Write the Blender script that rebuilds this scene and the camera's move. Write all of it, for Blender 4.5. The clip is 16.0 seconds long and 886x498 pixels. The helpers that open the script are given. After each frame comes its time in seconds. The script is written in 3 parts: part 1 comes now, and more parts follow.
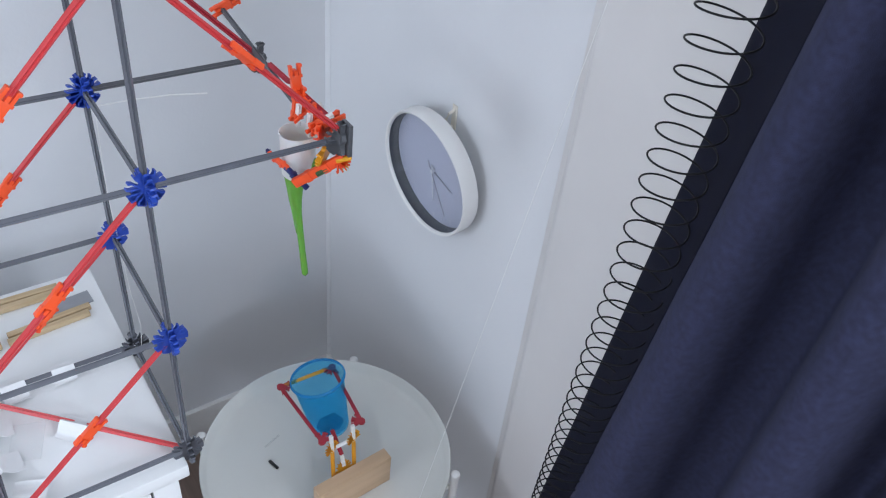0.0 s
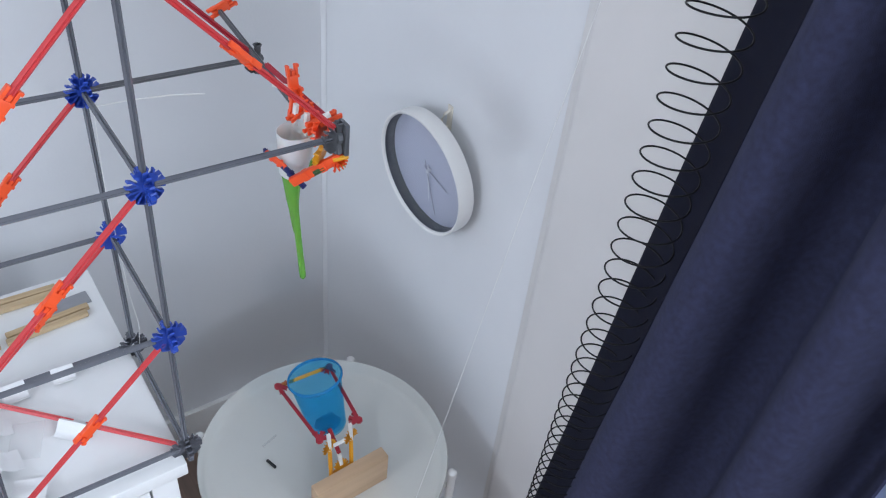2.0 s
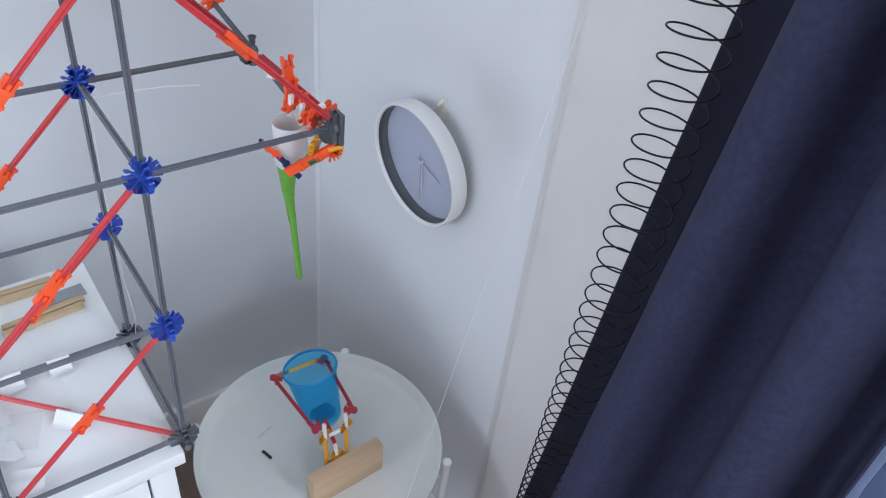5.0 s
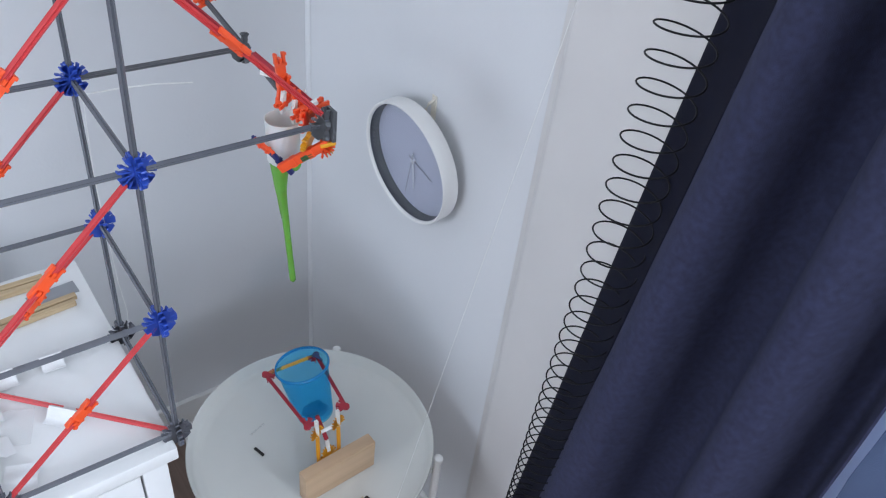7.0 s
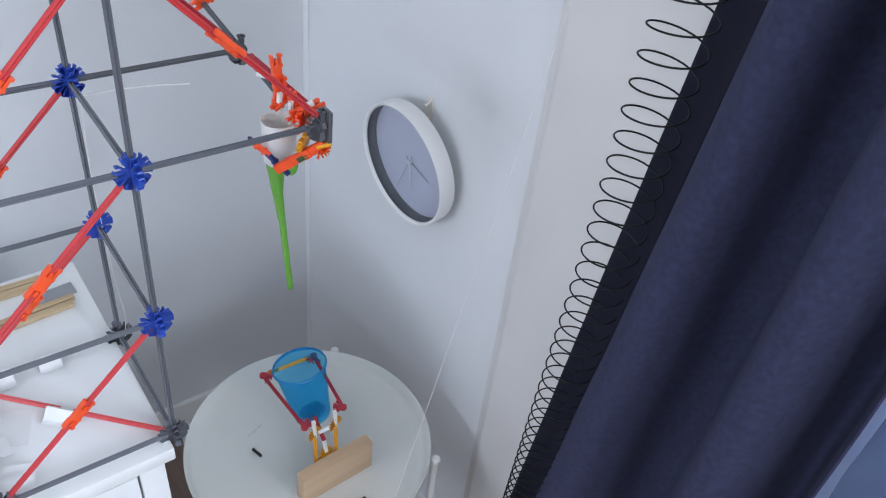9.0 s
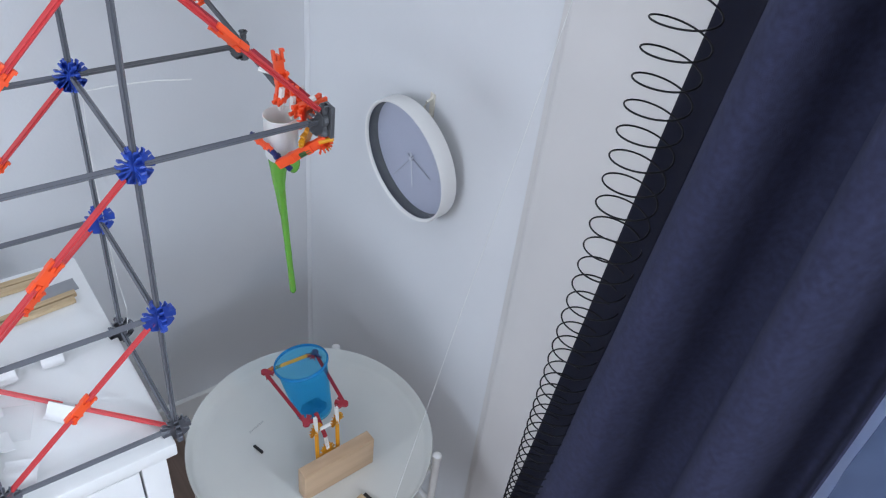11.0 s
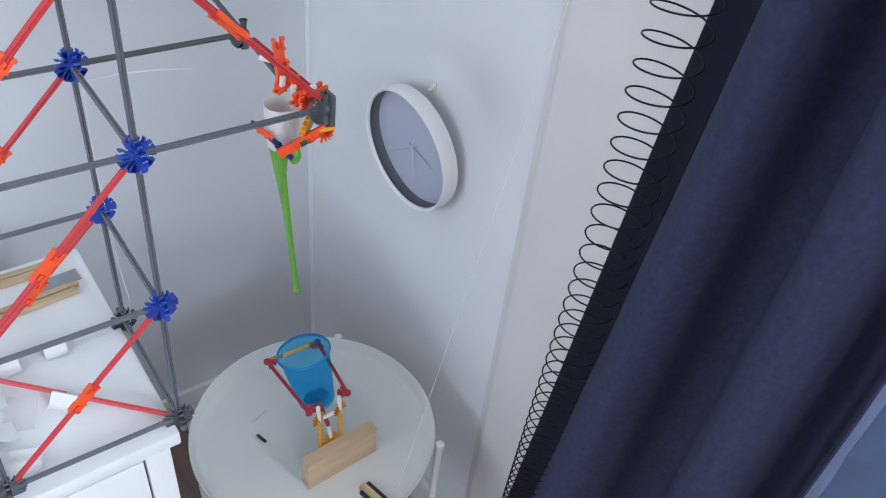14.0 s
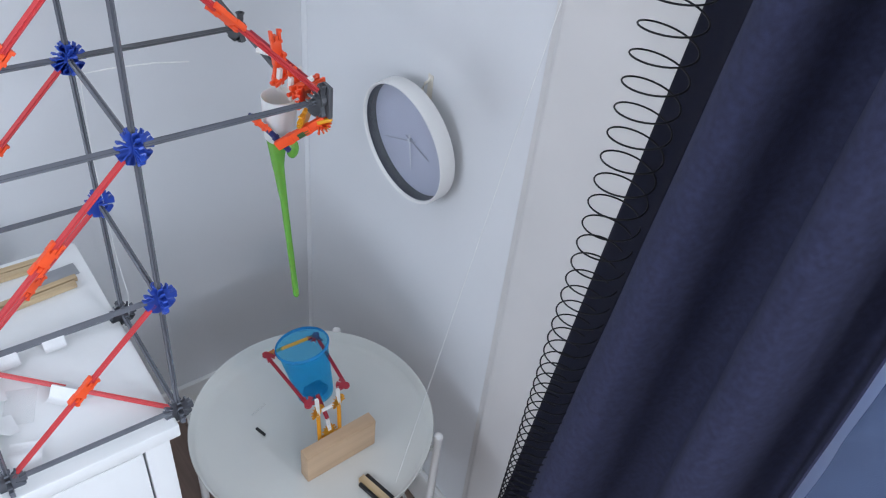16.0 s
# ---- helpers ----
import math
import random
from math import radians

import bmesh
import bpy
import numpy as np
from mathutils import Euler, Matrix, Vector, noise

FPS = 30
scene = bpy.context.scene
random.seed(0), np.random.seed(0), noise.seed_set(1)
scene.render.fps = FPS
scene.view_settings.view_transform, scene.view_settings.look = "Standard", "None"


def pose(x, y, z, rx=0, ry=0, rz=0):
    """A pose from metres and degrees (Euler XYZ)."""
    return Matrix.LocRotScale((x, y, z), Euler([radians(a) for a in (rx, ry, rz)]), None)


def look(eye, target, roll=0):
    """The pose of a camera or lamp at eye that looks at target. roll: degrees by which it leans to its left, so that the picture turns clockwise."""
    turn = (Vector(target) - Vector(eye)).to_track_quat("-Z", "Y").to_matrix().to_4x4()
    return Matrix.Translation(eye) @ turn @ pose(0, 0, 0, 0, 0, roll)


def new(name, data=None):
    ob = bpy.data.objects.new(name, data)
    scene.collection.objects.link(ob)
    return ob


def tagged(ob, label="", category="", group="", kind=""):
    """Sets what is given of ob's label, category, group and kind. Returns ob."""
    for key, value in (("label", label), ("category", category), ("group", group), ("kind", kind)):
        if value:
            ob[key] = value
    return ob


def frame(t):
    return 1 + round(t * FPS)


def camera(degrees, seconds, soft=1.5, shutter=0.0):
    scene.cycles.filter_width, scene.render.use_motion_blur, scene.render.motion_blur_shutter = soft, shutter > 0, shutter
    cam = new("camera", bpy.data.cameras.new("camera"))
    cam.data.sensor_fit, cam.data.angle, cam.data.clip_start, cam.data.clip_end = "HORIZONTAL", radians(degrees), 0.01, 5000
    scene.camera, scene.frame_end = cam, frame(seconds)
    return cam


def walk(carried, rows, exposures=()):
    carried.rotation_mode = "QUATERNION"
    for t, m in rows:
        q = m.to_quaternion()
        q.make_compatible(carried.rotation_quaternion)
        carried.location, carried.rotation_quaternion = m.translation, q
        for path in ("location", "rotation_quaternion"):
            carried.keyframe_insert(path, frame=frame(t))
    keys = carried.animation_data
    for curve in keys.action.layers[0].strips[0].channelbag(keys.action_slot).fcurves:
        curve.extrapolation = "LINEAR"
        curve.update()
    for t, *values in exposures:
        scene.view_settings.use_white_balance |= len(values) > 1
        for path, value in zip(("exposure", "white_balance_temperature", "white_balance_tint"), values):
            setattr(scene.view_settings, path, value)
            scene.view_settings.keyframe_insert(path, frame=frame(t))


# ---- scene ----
cam = camera(58.8, 16.0, 1.2)
PATH = [
    (0, (-0.14, -0.656, 1.692), (0.821, 0.543, 0.412), 6.7),
    (0.5, (-0.142, -0.657, 1.692), (0.825, 0.543, 0.416), 6.7),
    (1, (-0.143, -0.66, 1.693), (0.824, 0.541, 0.42), 6.7),
    (1.5, (-0.145, -0.663, 1.695), (0.824, 0.537, 0.421), 6.8),
    (2, (-0.147, -0.665, 1.693), (0.825, 0.532, 0.421), 6.7),
    (2.5, (-0.149, -0.668, 1.695), (0.825, 0.528, 0.421), 6.8),
    (3, (-0.151, -0.67, 1.695), (0.826, 0.524, 0.423), 6.7),
    (3.5, (-0.153, -0.671, 1.693), (0.828, 0.522, 0.422), 6.9),
    (4, (-0.155, -0.672, 1.693), (0.827, 0.517, 0.419), 6.9),
    (6.5, (-0.164, -0.681, 1.692), (0.839, 0.49, 0.418), 7.3),
    (7, (-0.166, -0.684, 1.693), (0.842, 0.485, 0.421), 7.4),
    (7.5, (-0.166, -0.687, 1.692), (0.844, 0.483, 0.422), 7.3),
    (8, (-0.164, -0.688, 1.693), (0.844, 0.483, 0.423), 7.4),
    (8.5, (-0.164, -0.69, 1.694), (0.843, 0.482, 0.425), 7.4),
    (9, (-0.164, -0.691, 1.694), (0.845, 0.482, 0.427), 7.3),
    (11.5, (-0.168, -0.693, 1.688), (0.84, 0.48, 0.42), 7.3),
    (12, (-0.166, -0.692, 1.687), (0.837, 0.48, 0.413), 7.0),
    (12.5, (-0.167, -0.693, 1.687), (0.836, 0.476, 0.41), 7.2),
    (13, (-0.167, -0.693, 1.684), (0.835, 0.474, 0.405), 6.9),
    (13.5, (-0.169, -0.693, 1.686), (0.832, 0.47, 0.404), 7.0),
    (14, (-0.168, -0.695, 1.687), (0.829, 0.469, 0.401), 7.0),
    (14.5, (-0.17, -0.697, 1.687), (0.827, 0.465, 0.4), 7.0),
    (15, (-0.172, -0.698, 1.688), (0.826, 0.462, 0.399), 7.1),
    (15.5, (-0.172, -0.699, 1.687), (0.826, 0.458, 0.397), 7.0),
    (16, (-0.172, -0.7, 1.685), (0.827, 0.454, 0.392), 6.9),
]
walk(cam, [(t, look(eye, target, roll)) for t, eye, target, roll in PATH])

# ---- light ----
world = bpy.data.worlds.new("daylight")
scene.world = world
world.use_nodes = True
wn = world.node_tree
sky = wn.nodes.new("ShaderNodeTexSky")
sky.sky_type, sky.sun_disc = "NISHITA", False
sky.sun_elevation, sky.sun_rotation = radians(38), radians(200)
wn.nodes["Background"].inputs["Strength"].default_value = 0.12
wn.links.new(sky.outputs["Color"], wn.nodes["Background"].inputs["Color"])

WALL_X, WALL_Y = 0.535, 0.614      # the two walls that meet behind the table
ROOM_X, ROOM_Y, ROOM_Z = -3.2, -3.6, 2.6
WIN = (-2.15, -0.62, 0.75, 2.2)   # the window: y from, y to, sill, head


def area(name, where, towards, sx, sy, power, color):
    lamp = bpy.data.lights.new(name, "AREA")
    lamp.shape, lamp.size, lamp.size_y, lamp.energy, lamp.color = "RECTANGLE", sx, sy, power, color
    ob = new(name, lamp)
    ob.matrix_basis = look(where, towards)
    return ob


area("window_daylight", (0.70, -1.385, 1.55), (-2.0, -1.2, 0.75), 1.5, 1.3, 73, (0.76, 0.857, 1.0))
area("south_window_daylight", (-1.1, -3.57, 2.17), (0.26, 0.1, 0.52), 0.95, 0.55, 24, (0.76, 0.857, 1.0))
# added fill lamp on the unseen west side, brightens the clock wall
area("west_window_daylight", (-3.14, -0.25, 1.93), (0.5, 0.0, 0.9), 1.4, 0.85, 38, (0.76, 0.857, 1.0))


# ---- materials ----
def mat(name, color, rough=0.5, metal=0.0, vary=0.06, scale=30.0, bump=0.05, fine=400.0, **more):
    m = bpy.data.materials.new(name)
    m.use_nodes = True
    nt = m.node_tree
    b = nt.nodes["Principled BSDF"]
    co = nt.nodes.new("ShaderNodeTexCoord")
    n1 = nt.nodes.new("ShaderNodeTexNoise")
    n1.inputs["Scale"].default_value, n1.inputs["Detail"].default_value = scale, 5
    n2 = nt.nodes.new("ShaderNodeTexNoise")
    n2.inputs["Scale"].default_value, n2.inputs["Detail"].default_value = fine, 3
    nt.links.new(co.outputs["Object"], n1.inputs["Vector"])
    nt.links.new(co.outputs["Object"], n2.inputs["Vector"])
    ramp = nt.nodes.new("ShaderNodeMapRange")
    ramp.inputs[1].default_value, ramp.inputs[2].default_value = 0.3, 0.7
    ramp.inputs[3].default_value, ramp.inputs[4].default_value = 1 - vary, 1 + vary
    nt.links.new(n1.outputs["Fac"], ramp.inputs[0])
    mul = nt.nodes.new("ShaderNodeVectorMath")
    mul.operation = "SCALE"
    mul.inputs[0].default_value = color
    nt.links.new(ramp.outputs[0], mul.inputs["Scale"])
    nt.links.new(mul.outputs[0], b.inputs["Base Color"])
    rr = nt.nodes.new("ShaderNodeMapRange")
    rr.inputs[3].default_value, rr.inputs[4].default_value = rough * 0.8, min(1, rough * 1.2)
    nt.links.new(n1.outputs["Fac"], rr.inputs[0])
    nt.links.new(rr.outputs[0], b.inputs["Roughness"])
    b.inputs["Metallic"].default_value = metal
    bp = nt.nodes.new("ShaderNodeBump")
    bp.inputs["Strength"].default_value, bp.inputs["Distance"].default_value = bump, 0.002
    nt.links.new(n2.outputs["Fac"], bp.inputs["Height"])
    nt.links.new(bp.outputs[0], b.inputs["Normal"])
    for key, value in more.items():
        b.inputs[key.replace("_", " ")].default_value = value
    return m


def wood(name, light, dark, scale=1.0, rough=0.55, axis=0):
    """Planed wood: long grain along one axis of the piece."""
    m = mat(name, light, rough, vary=0.05)
    nt = m.node_tree
    b = nt.nodes["Principled BSDF"]
    co = nt.nodes.new("ShaderNodeTexCoord")
    mp = nt.nodes.new("ShaderNodeMapping")
    s = [90 * scale, 90 * scale, 90 * scale]
    s[axis] = 5 * scale
    mp.inputs["Scale"].default_value = s
    n = nt.nodes.new("ShaderNodeTexNoise")
    n.inputs["Scale"].default_value, n.inputs["Detail"].default_value, n.inputs["Distortion"].default_value = 1.0, 6, 0.6
    info = nt.nodes.new("ShaderNodeObjectInfo")
    shift = nt.nodes.new("ShaderNodeVectorMath")
    nt.links.new(co.outputs["Object"], shift.inputs[0])
    nt.links.new(info.outputs["Random"], shift.inputs[1])
    nt.links.new(shift.outputs[0], mp.inputs["Vector"])
    nt.links.new(mp.outputs[0], n.inputs["Vector"])
    cr = nt.nodes.new("ShaderNodeValToRGB")
    cr.color_ramp.elements[0].position, cr.color_ramp.elements[1].position = 0.32, 0.68
    cr.color_ramp.elements[0].color, cr.color_ramp.elements[1].color = (*dark, 1), (*light, 1)
    nt.links.new(n.outputs["Fac"], cr.inputs[0])
    nt.links.new(cr.outputs[0], b.inputs["Base Color"])
    return m


def see_through(name, color, clear, rough=0.15, tint=None):
    """Thin coloured plastic: part of the light passes straight, the rest meets a glossy tinted skin."""
    m = bpy.data.materials.new(name)
    m.use_nodes = True
    nt = m.node_tree
    b, out = nt.nodes["Principled BSDF"], nt.nodes["Material Output"]
    b.inputs["Base Color"].default_value = (*color, 1)
    b.inputs["Roughness"].default_value = rough
    tr = nt.nodes.new("ShaderNodeBsdfTransparent")
    tr.inputs["Color"].default_value = (*(tint or [c ** 0.45 for c in color]), 1)
    mix = nt.nodes.new("ShaderNodeMixShader")
    n = nt.nodes.new("ShaderNodeTexNoise")
    n.inputs["Scale"].default_value = 40
    mr = nt.nodes.new("ShaderNodeMapRange")
    mr.inputs[3].default_value, mr.inputs[4].default_value = clear - 0.05, clear + 0.05
    nt.links.new(n.outputs["Fac"], mr.inputs[0])
    nt.links.new(mr.outputs[0], mix.inputs[0])
    nt.links.new(b.outputs[0], mix.inputs[1])
    nt.links.new(tr.outputs[0], mix.inputs[2])
    nt.links.new(mix.outputs[0], out.inputs["Surface"])
    return m


M_WALL = mat("white_wall_paint", (0.725, 0.73, 0.745), 0.75, vary=0.02, scale=3, bump=0.12, fine=160)
M_CEIL = mat("ceiling_paint", (0.82, 0.82, 0.81), 0.9, vary=0.02, scale=3)
M_TRIM = mat("white_gloss_trim", (0.83, 0.82, 0.80), 0.38, vary=0.02, scale=8, bump=0.05, fine=60)
M_CASING = mat("off_white_casing_paint", (0.695, 0.67, 0.655), 0.42, vary=0.025, scale=8, bump=0.06, fine=60)
M_CAB = mat("white_lacquer", (0.86, 0.865, 0.86), 0.32, vary=0.025, scale=9, bump=0.04, fine=120)
M_TRAY = mat("white_powder_coated_steel", (0.68, 0.675, 0.635), 0.24, vary=0.03, scale=7, bump=0.06, fine=500)
M_GREY = mat("grey_toy_plastic", (0.125, 0.13, 0.152), 0.16, vary=0.05, scale=25)
M_DGREY = mat("dark_grey_toy_plastic", (0.10, 0.104, 0.113), 0.38, vary=0.04, scale=25)
M_BLUE = mat("blue_toy_plastic", (0.031, 0.084, 0.45), 0.34, vary=0.12, scale=25)
M_NAVY = mat("navy_toy_plastic", (0.012, 0.02, 0.12), 0.34, vary=0.12, scale=25)
M_RED = mat("red_toy_plastic", (0.62, 0.050, 0.056), 0.36, vary=0.04, scale=25)
M_DRED = mat("dark_red_toy_plastic", (0.40, 0.022, 0.04), 0.36, vary=0.04, scale=25)
M_ORANGE = mat("bright_orange_toy_plastic", (0.95, 0.10, 0.025), 0.34, vary=0.06, scale=25)
M_YELLOW = mat("amber_toy_plastic", (0.80, 0.36, 0.02), 0.34, vary=0.04, scale=25)
M_WHITE = mat("white_toy_plastic", (0.82, 0.81, 0.78), 0.35, vary=0.03, scale=25)
M_CUPW = mat("white_cup_plastic", (0.84, 0.82, 0.80), 0.4, vary=0.02, scale=20, Subsurface_Weight=0.15)
M_SLIME = mat("green_slime", (0.135, 0.36, 0.052), 0.22, vary=0.06, scale=40, bump=0.02, Subsurface_Weight=0.3, Subsurface_Scale=0.01)
M_DGREEN = mat("dark_green_toy_plastic", (0.03, 0.09, 0.015), 0.35, vary=0.1, scale=25)
# dark teal that paints the shade at the bottom of the blue cup
M_CUPSHADE = mat("teal_cup_bottom_shade", (0.04, 0.23, 0.36), 0.2, vary=0.1, scale=40)
M_CUPB = see_through("blue_clear_plastic", (0.03, 0.42, 0.80), 0.84, 0.15, (0.52, 0.87, 0.985))
M_LIP = see_through("blue_rim_plastic", (0.02, 0.26, 0.56), 0.35, 0.15, (0.36, 0.80, 0.97))
M_CURT = mat("navy_curtain_cloth", (0.038, 0.041, 0.083), 0.9, vary=0.20, scale=130, bump=0.6, fine=1100, Specular_IOR_Level=0.12, Sheen_Weight=0.02, Sheen_Roughness=0.6)
M_EDGE = mat("dark_curtain_edge", (0.0112, 0.012, 0.0235), 0.9, vary=0.2, scale=60, bump=0.4, fine=900, Specular_IOR_Level=0.08)
M_LINING = mat("pale_blue_lining_cloth", (0.085, 0.12, 0.22), 0.85, vary=0.06, scale=12, bump=0.3, fine=700)
M_SPRING = mat("black_spring_plastic", (0.009, 0.009, 0.011), 0.5, vary=0.1, scale=60, Specular_IOR_Level=0.2)
M_BLACK = mat("black_rubber", (0.014, 0.014, 0.015), 0.5, vary=0.2, scale=60)
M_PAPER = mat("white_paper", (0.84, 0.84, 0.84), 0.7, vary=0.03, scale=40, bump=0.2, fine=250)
M_FACE = mat("pale_lilac_clock_dial", (0.46, 0.47, 0.60), 0.5, vary=0.02, scale=10)
M_INRING = mat("grey_clock_inner_ring", (0.06, 0.064, 0.078), 0.5, vary=0.04, scale=20)
M_HAND = mat("silver_clock_hand", (0.60, 0.61, 0.68), 0.3, vary=0.02)
M_HANDD = mat("dark_clock_mark", (0.26, 0.26, 0.33), 0.4, vary=0.02)
M_HOOK = mat("cream_plastic_hook", (0.74, 0.69, 0.60), 0.4, vary=0.04)
M_THREAD = mat("white_thread", (0.85, 0.85, 0.83), 0.35, vary=0.03)
M_TAPE_GLARE = see_through("clear_tape_glare", (0.97, 0.97, 0.97), 0.93, 0.08)
M_GREYSTRIP = mat("grey_cloth_tape", (0.30, 0.31, 0.33), 0.5, vary=0.06, scale=40)
M_PINE = wood("pine_wood", (0.62, 0.43, 0.275), (0.51, 0.34, 0.21), 0.5)
M_STICK = wood("light_birch_stick", (0.62, 0.47, 0.29), (0.47, 0.33, 0.18), 1.4)
M_FLOOR = wood("brown_laminate", (0.27, 0.19, 0.15), (0.17, 0.115, 0.09), 0.5, axis=1)
M_JOINT = mat("dark_joint", (0.03, 0.024, 0.02), 0.8)
M_GLASS = see_through("window_glass", (0.93, 0.96, 0.95), 0.93, 0.02)


# ---- mesh helpers ----
def finish(bm, name, material, smooth=None):
    bmesh.ops.recalc_face_normals(bm, faces=bm.faces)
    me = bpy.data.meshes.new(name)
    if smooth is not None:
        for e in bm.edges:
            e.smooth = len(e.link_faces) == 2 and e.calc_face_angle(0) < radians(smooth)
        for fc in bm.faces:
            fc.smooth = True
    bm.to_mesh(me)
    bm.free()
    me.materials.append(material)
    return me


def part(name, bm, material, parent, label="", smooth=35, at=None):
    ob = new(name, finish(bm, name, material, smooth))
    ob.parent = parent
    if at is not None:
        ob.matrix_basis = at
    if label:
        ob["label"] = label
    return ob


def thing(name, label, category, at=None, group="", kind=""):
    ob = new(name)
    ob.empty_display_size = 0.05
    if at is not None:
        ob.matrix_basis = at
    return tagged(ob, label, category, group, kind)


def solid(name, bm, material, label, category, at=None, smooth=35, group="", kind=""):
    ob = new(name, finish(bm, name, material, smooth))
    if at is not None:
        ob.matrix_basis = at
    return tagged(ob, label, category, group, kind)


def add_box(bm, lo, hi, bevel=0.0, m=None):
    lo, hi = Vector(lo), Vector(hi)
    r = bmesh.ops.create_cube(bm, size=1.0)
    c, s = (lo + hi) / 2, hi - lo
    for v in r["verts"]:
        v.co = Vector((v.co.x * s.x, v.co.y * s.y, v.co.z * s.z)) + c
    if bevel:
        edges = list({e for v in r["verts"] for e in v.link_edges})
        out = bmesh.ops.bevel(bm, geom=edges, offset=bevel, segments=2, affect="EDGES", profile=0.6)
        vs = list({v for fc in out["faces"] for v in fc.verts} | {v for v in r["verts"] if v.is_valid})
    else:
        vs = r["verts"]
    if m is not None:
        bmesh.ops.transform(bm, matrix=m, verts=[v for v in vs if v.is_valid])
    return bm


def box(lo, hi, bevel=0.0, m=None):
    return add_box(bmesh.new(), lo, hi, bevel, m)


def frame_along(a, b, up=(0, 0, 1)):
    """A pose at a whose z axis points to b."""
    a, b = Vector(a), Vector(b)
    w = (b - a).normalized()
    u = Vector(up) if abs(w.dot(Vector(up))) < 0.95 else Vector((0, 1, 0))
    x = u.cross(w).normalized()
    y = w.cross(x)
    return Matrix((x, y, w)).transposed().to_4x4().copy(), a, b


def sweep_section(bm, a, b, section):
    """A straight bar of any outline from a to b."""
    m, a, b = frame_along(a, b)
    r3 = m.to_3x3()
    rings = [[bm.verts.new(p + r3 @ Vector((x, y, 0))) for x, y in section] for p in (a, b)]
    n = len(section)
    for i in range(n):
        bm.faces.new((rings[0][i], rings[0][(i + 1) % n], rings[1][(i + 1) % n], rings[1][i]))
    bm.faces.new(rings[0][::-1])
    bm.faces.new(rings[1])
    return bm


W, G = 0.0034, 0.0013             # half width of a toy rod and of its ribs
ROD = [(G, W), (-G, W), (-G, G), (-W, G), (-W, -G), (-G, -G), (-G, -W), (G, -W), (G, -G), (W, -G), (W, G), (G, G)]
ROD = [((x - y) * 0.7071, (x + y) * 0.7071) for x, y in ROD]   # two ribs face out on each side, a groove between them


def turned(profile, n=40, cap_bottom=False, cap_top=False, bm=None):
    """A body of revolution round z from (radius, height) pairs."""
    bm = bm or bmesh.new()
    rings = []
    for r, z in profile:
        rings.append([bm.verts.new((r * math.cos(2 * math.pi * i / n), r * math.sin(2 * math.pi * i / n), z)) for i in range(n)])
    for p, q in zip(rings, rings[1:]):
        for i in range(n):
            bm.faces.new((p[i], p[(i + 1) % n], q[(i + 1) % n], q[i]))
    if cap_bottom:
        bm.faces.new(rings[0][::-1])
    if cap_top:
        bm.faces.new(rings[-1])
    return bm


def tube(bm, points, radius, n=8, taper=None):
    """A round cord through points."""
    pts = [Vector(p) for p in points]
    rings = []
    for i, p in enumerate(pts):
        d = (pts[min(i + 1, len(pts) - 1)] - pts[max(i - 1, 0)]).normalized()
        u = Vector((0, 0, 1)) if abs(d.z) < 0.9 else Vector((1, 0, 0))
        x = u.cross(d).normalized()
        y = d.cross(x)
        r = radius if taper is None else taper[i]
        rings.append([bm.verts.new(p + r * (math.cos(2 * math.pi * k / n) * x + math.sin(2 * math.pi * k / n) * y)) for k in range(n)])
    for a, b in zip(rings, rings[1:]):
        for i in range(n):
            bm.faces.new((a[i], a[(i + 1) % n], b[(i + 1) % n], b[i]))
    bm.faces.new(rings[0][::-1])
    bm.faces.new(rings[-1])
    return bm


def rings_of(bm, r_in, r_out, half, n=16, m=None):
    """A flat washer."""
    made = []
    for r in (r_in, r_out):
        for z in (-half, half):
            made.append([bm.verts.new((r * math.cos(2 * math.pi * i / n), r * math.sin(2 * math.pi * i / n), z)) for i in range(n)])
    a, b, c, d = made
    for i in range(n):
        j = (i + 1) % n
        for p, q in ((a, b), (b, d), (d, c), (c, a)):
            bm.faces.new((p[i], p[j], q[j], q[i]))
    if m is not None:
        bmesh.ops.transform(bm, matrix=m, verts=[v for r in made for v in r])


def disc(bm, angles, m=None, reach=0.0202, half=0.0027):
    """A hub with pairs of springy prongs that grip the rods' ends, cut from one plate."""
    prong = [(0.0062, 0.0010), (0.0115, 0.0019), (0.0160, 0.0017), (reach, 0.0037), (reach - 0.0008, 0.0056), (0.0158, 0.0034), (0.0115, 0.0035), (0.0066, 0.0024)]
    angles = sorted(angles)
    pts = []
    for k, a in enumerate(angles):
        ca, sa = math.cos(radians(a)), math.sin(radians(a))
        for x, y in [(x, -y) for x, y in prong[::-1]] + prong:
            pts.append((x * ca - y * sa, x * sa + y * ca))
        gap = (angles[(k + 1) % len(angles)] - a) % 360 or 360
        for i in range(1, int(gap // 45)):
            b = radians(a + 45 * i)
            pts.append((0.0076 * math.cos(b), 0.0076 * math.sin(b)))
    lo = [bm.verts.new((x, y, -half)) for x, y in pts]
    hi = [bm.verts.new((x, y, half)) for x, y in pts]
    n = len(pts)
    for i in range(n):
        bm.faces.new((lo[i], lo[(i + 1) % n], hi[(i + 1) % n], hi[i]))
    fl = [bm.faces.new(lo[::-1]), bm.faces.new(hi)]
    bmesh.ops.triangulate(bm, faces=fl)
    if m is not None:
        bmesh.ops.transform(bm, matrix=m, verts=lo + hi)


X_FACING = Matrix.Rotation(radians(90), 4, "Y")
Y_FACING = Matrix.Rotation(radians(90), 4, "X")
ALL8 = range(0, 360, 45)


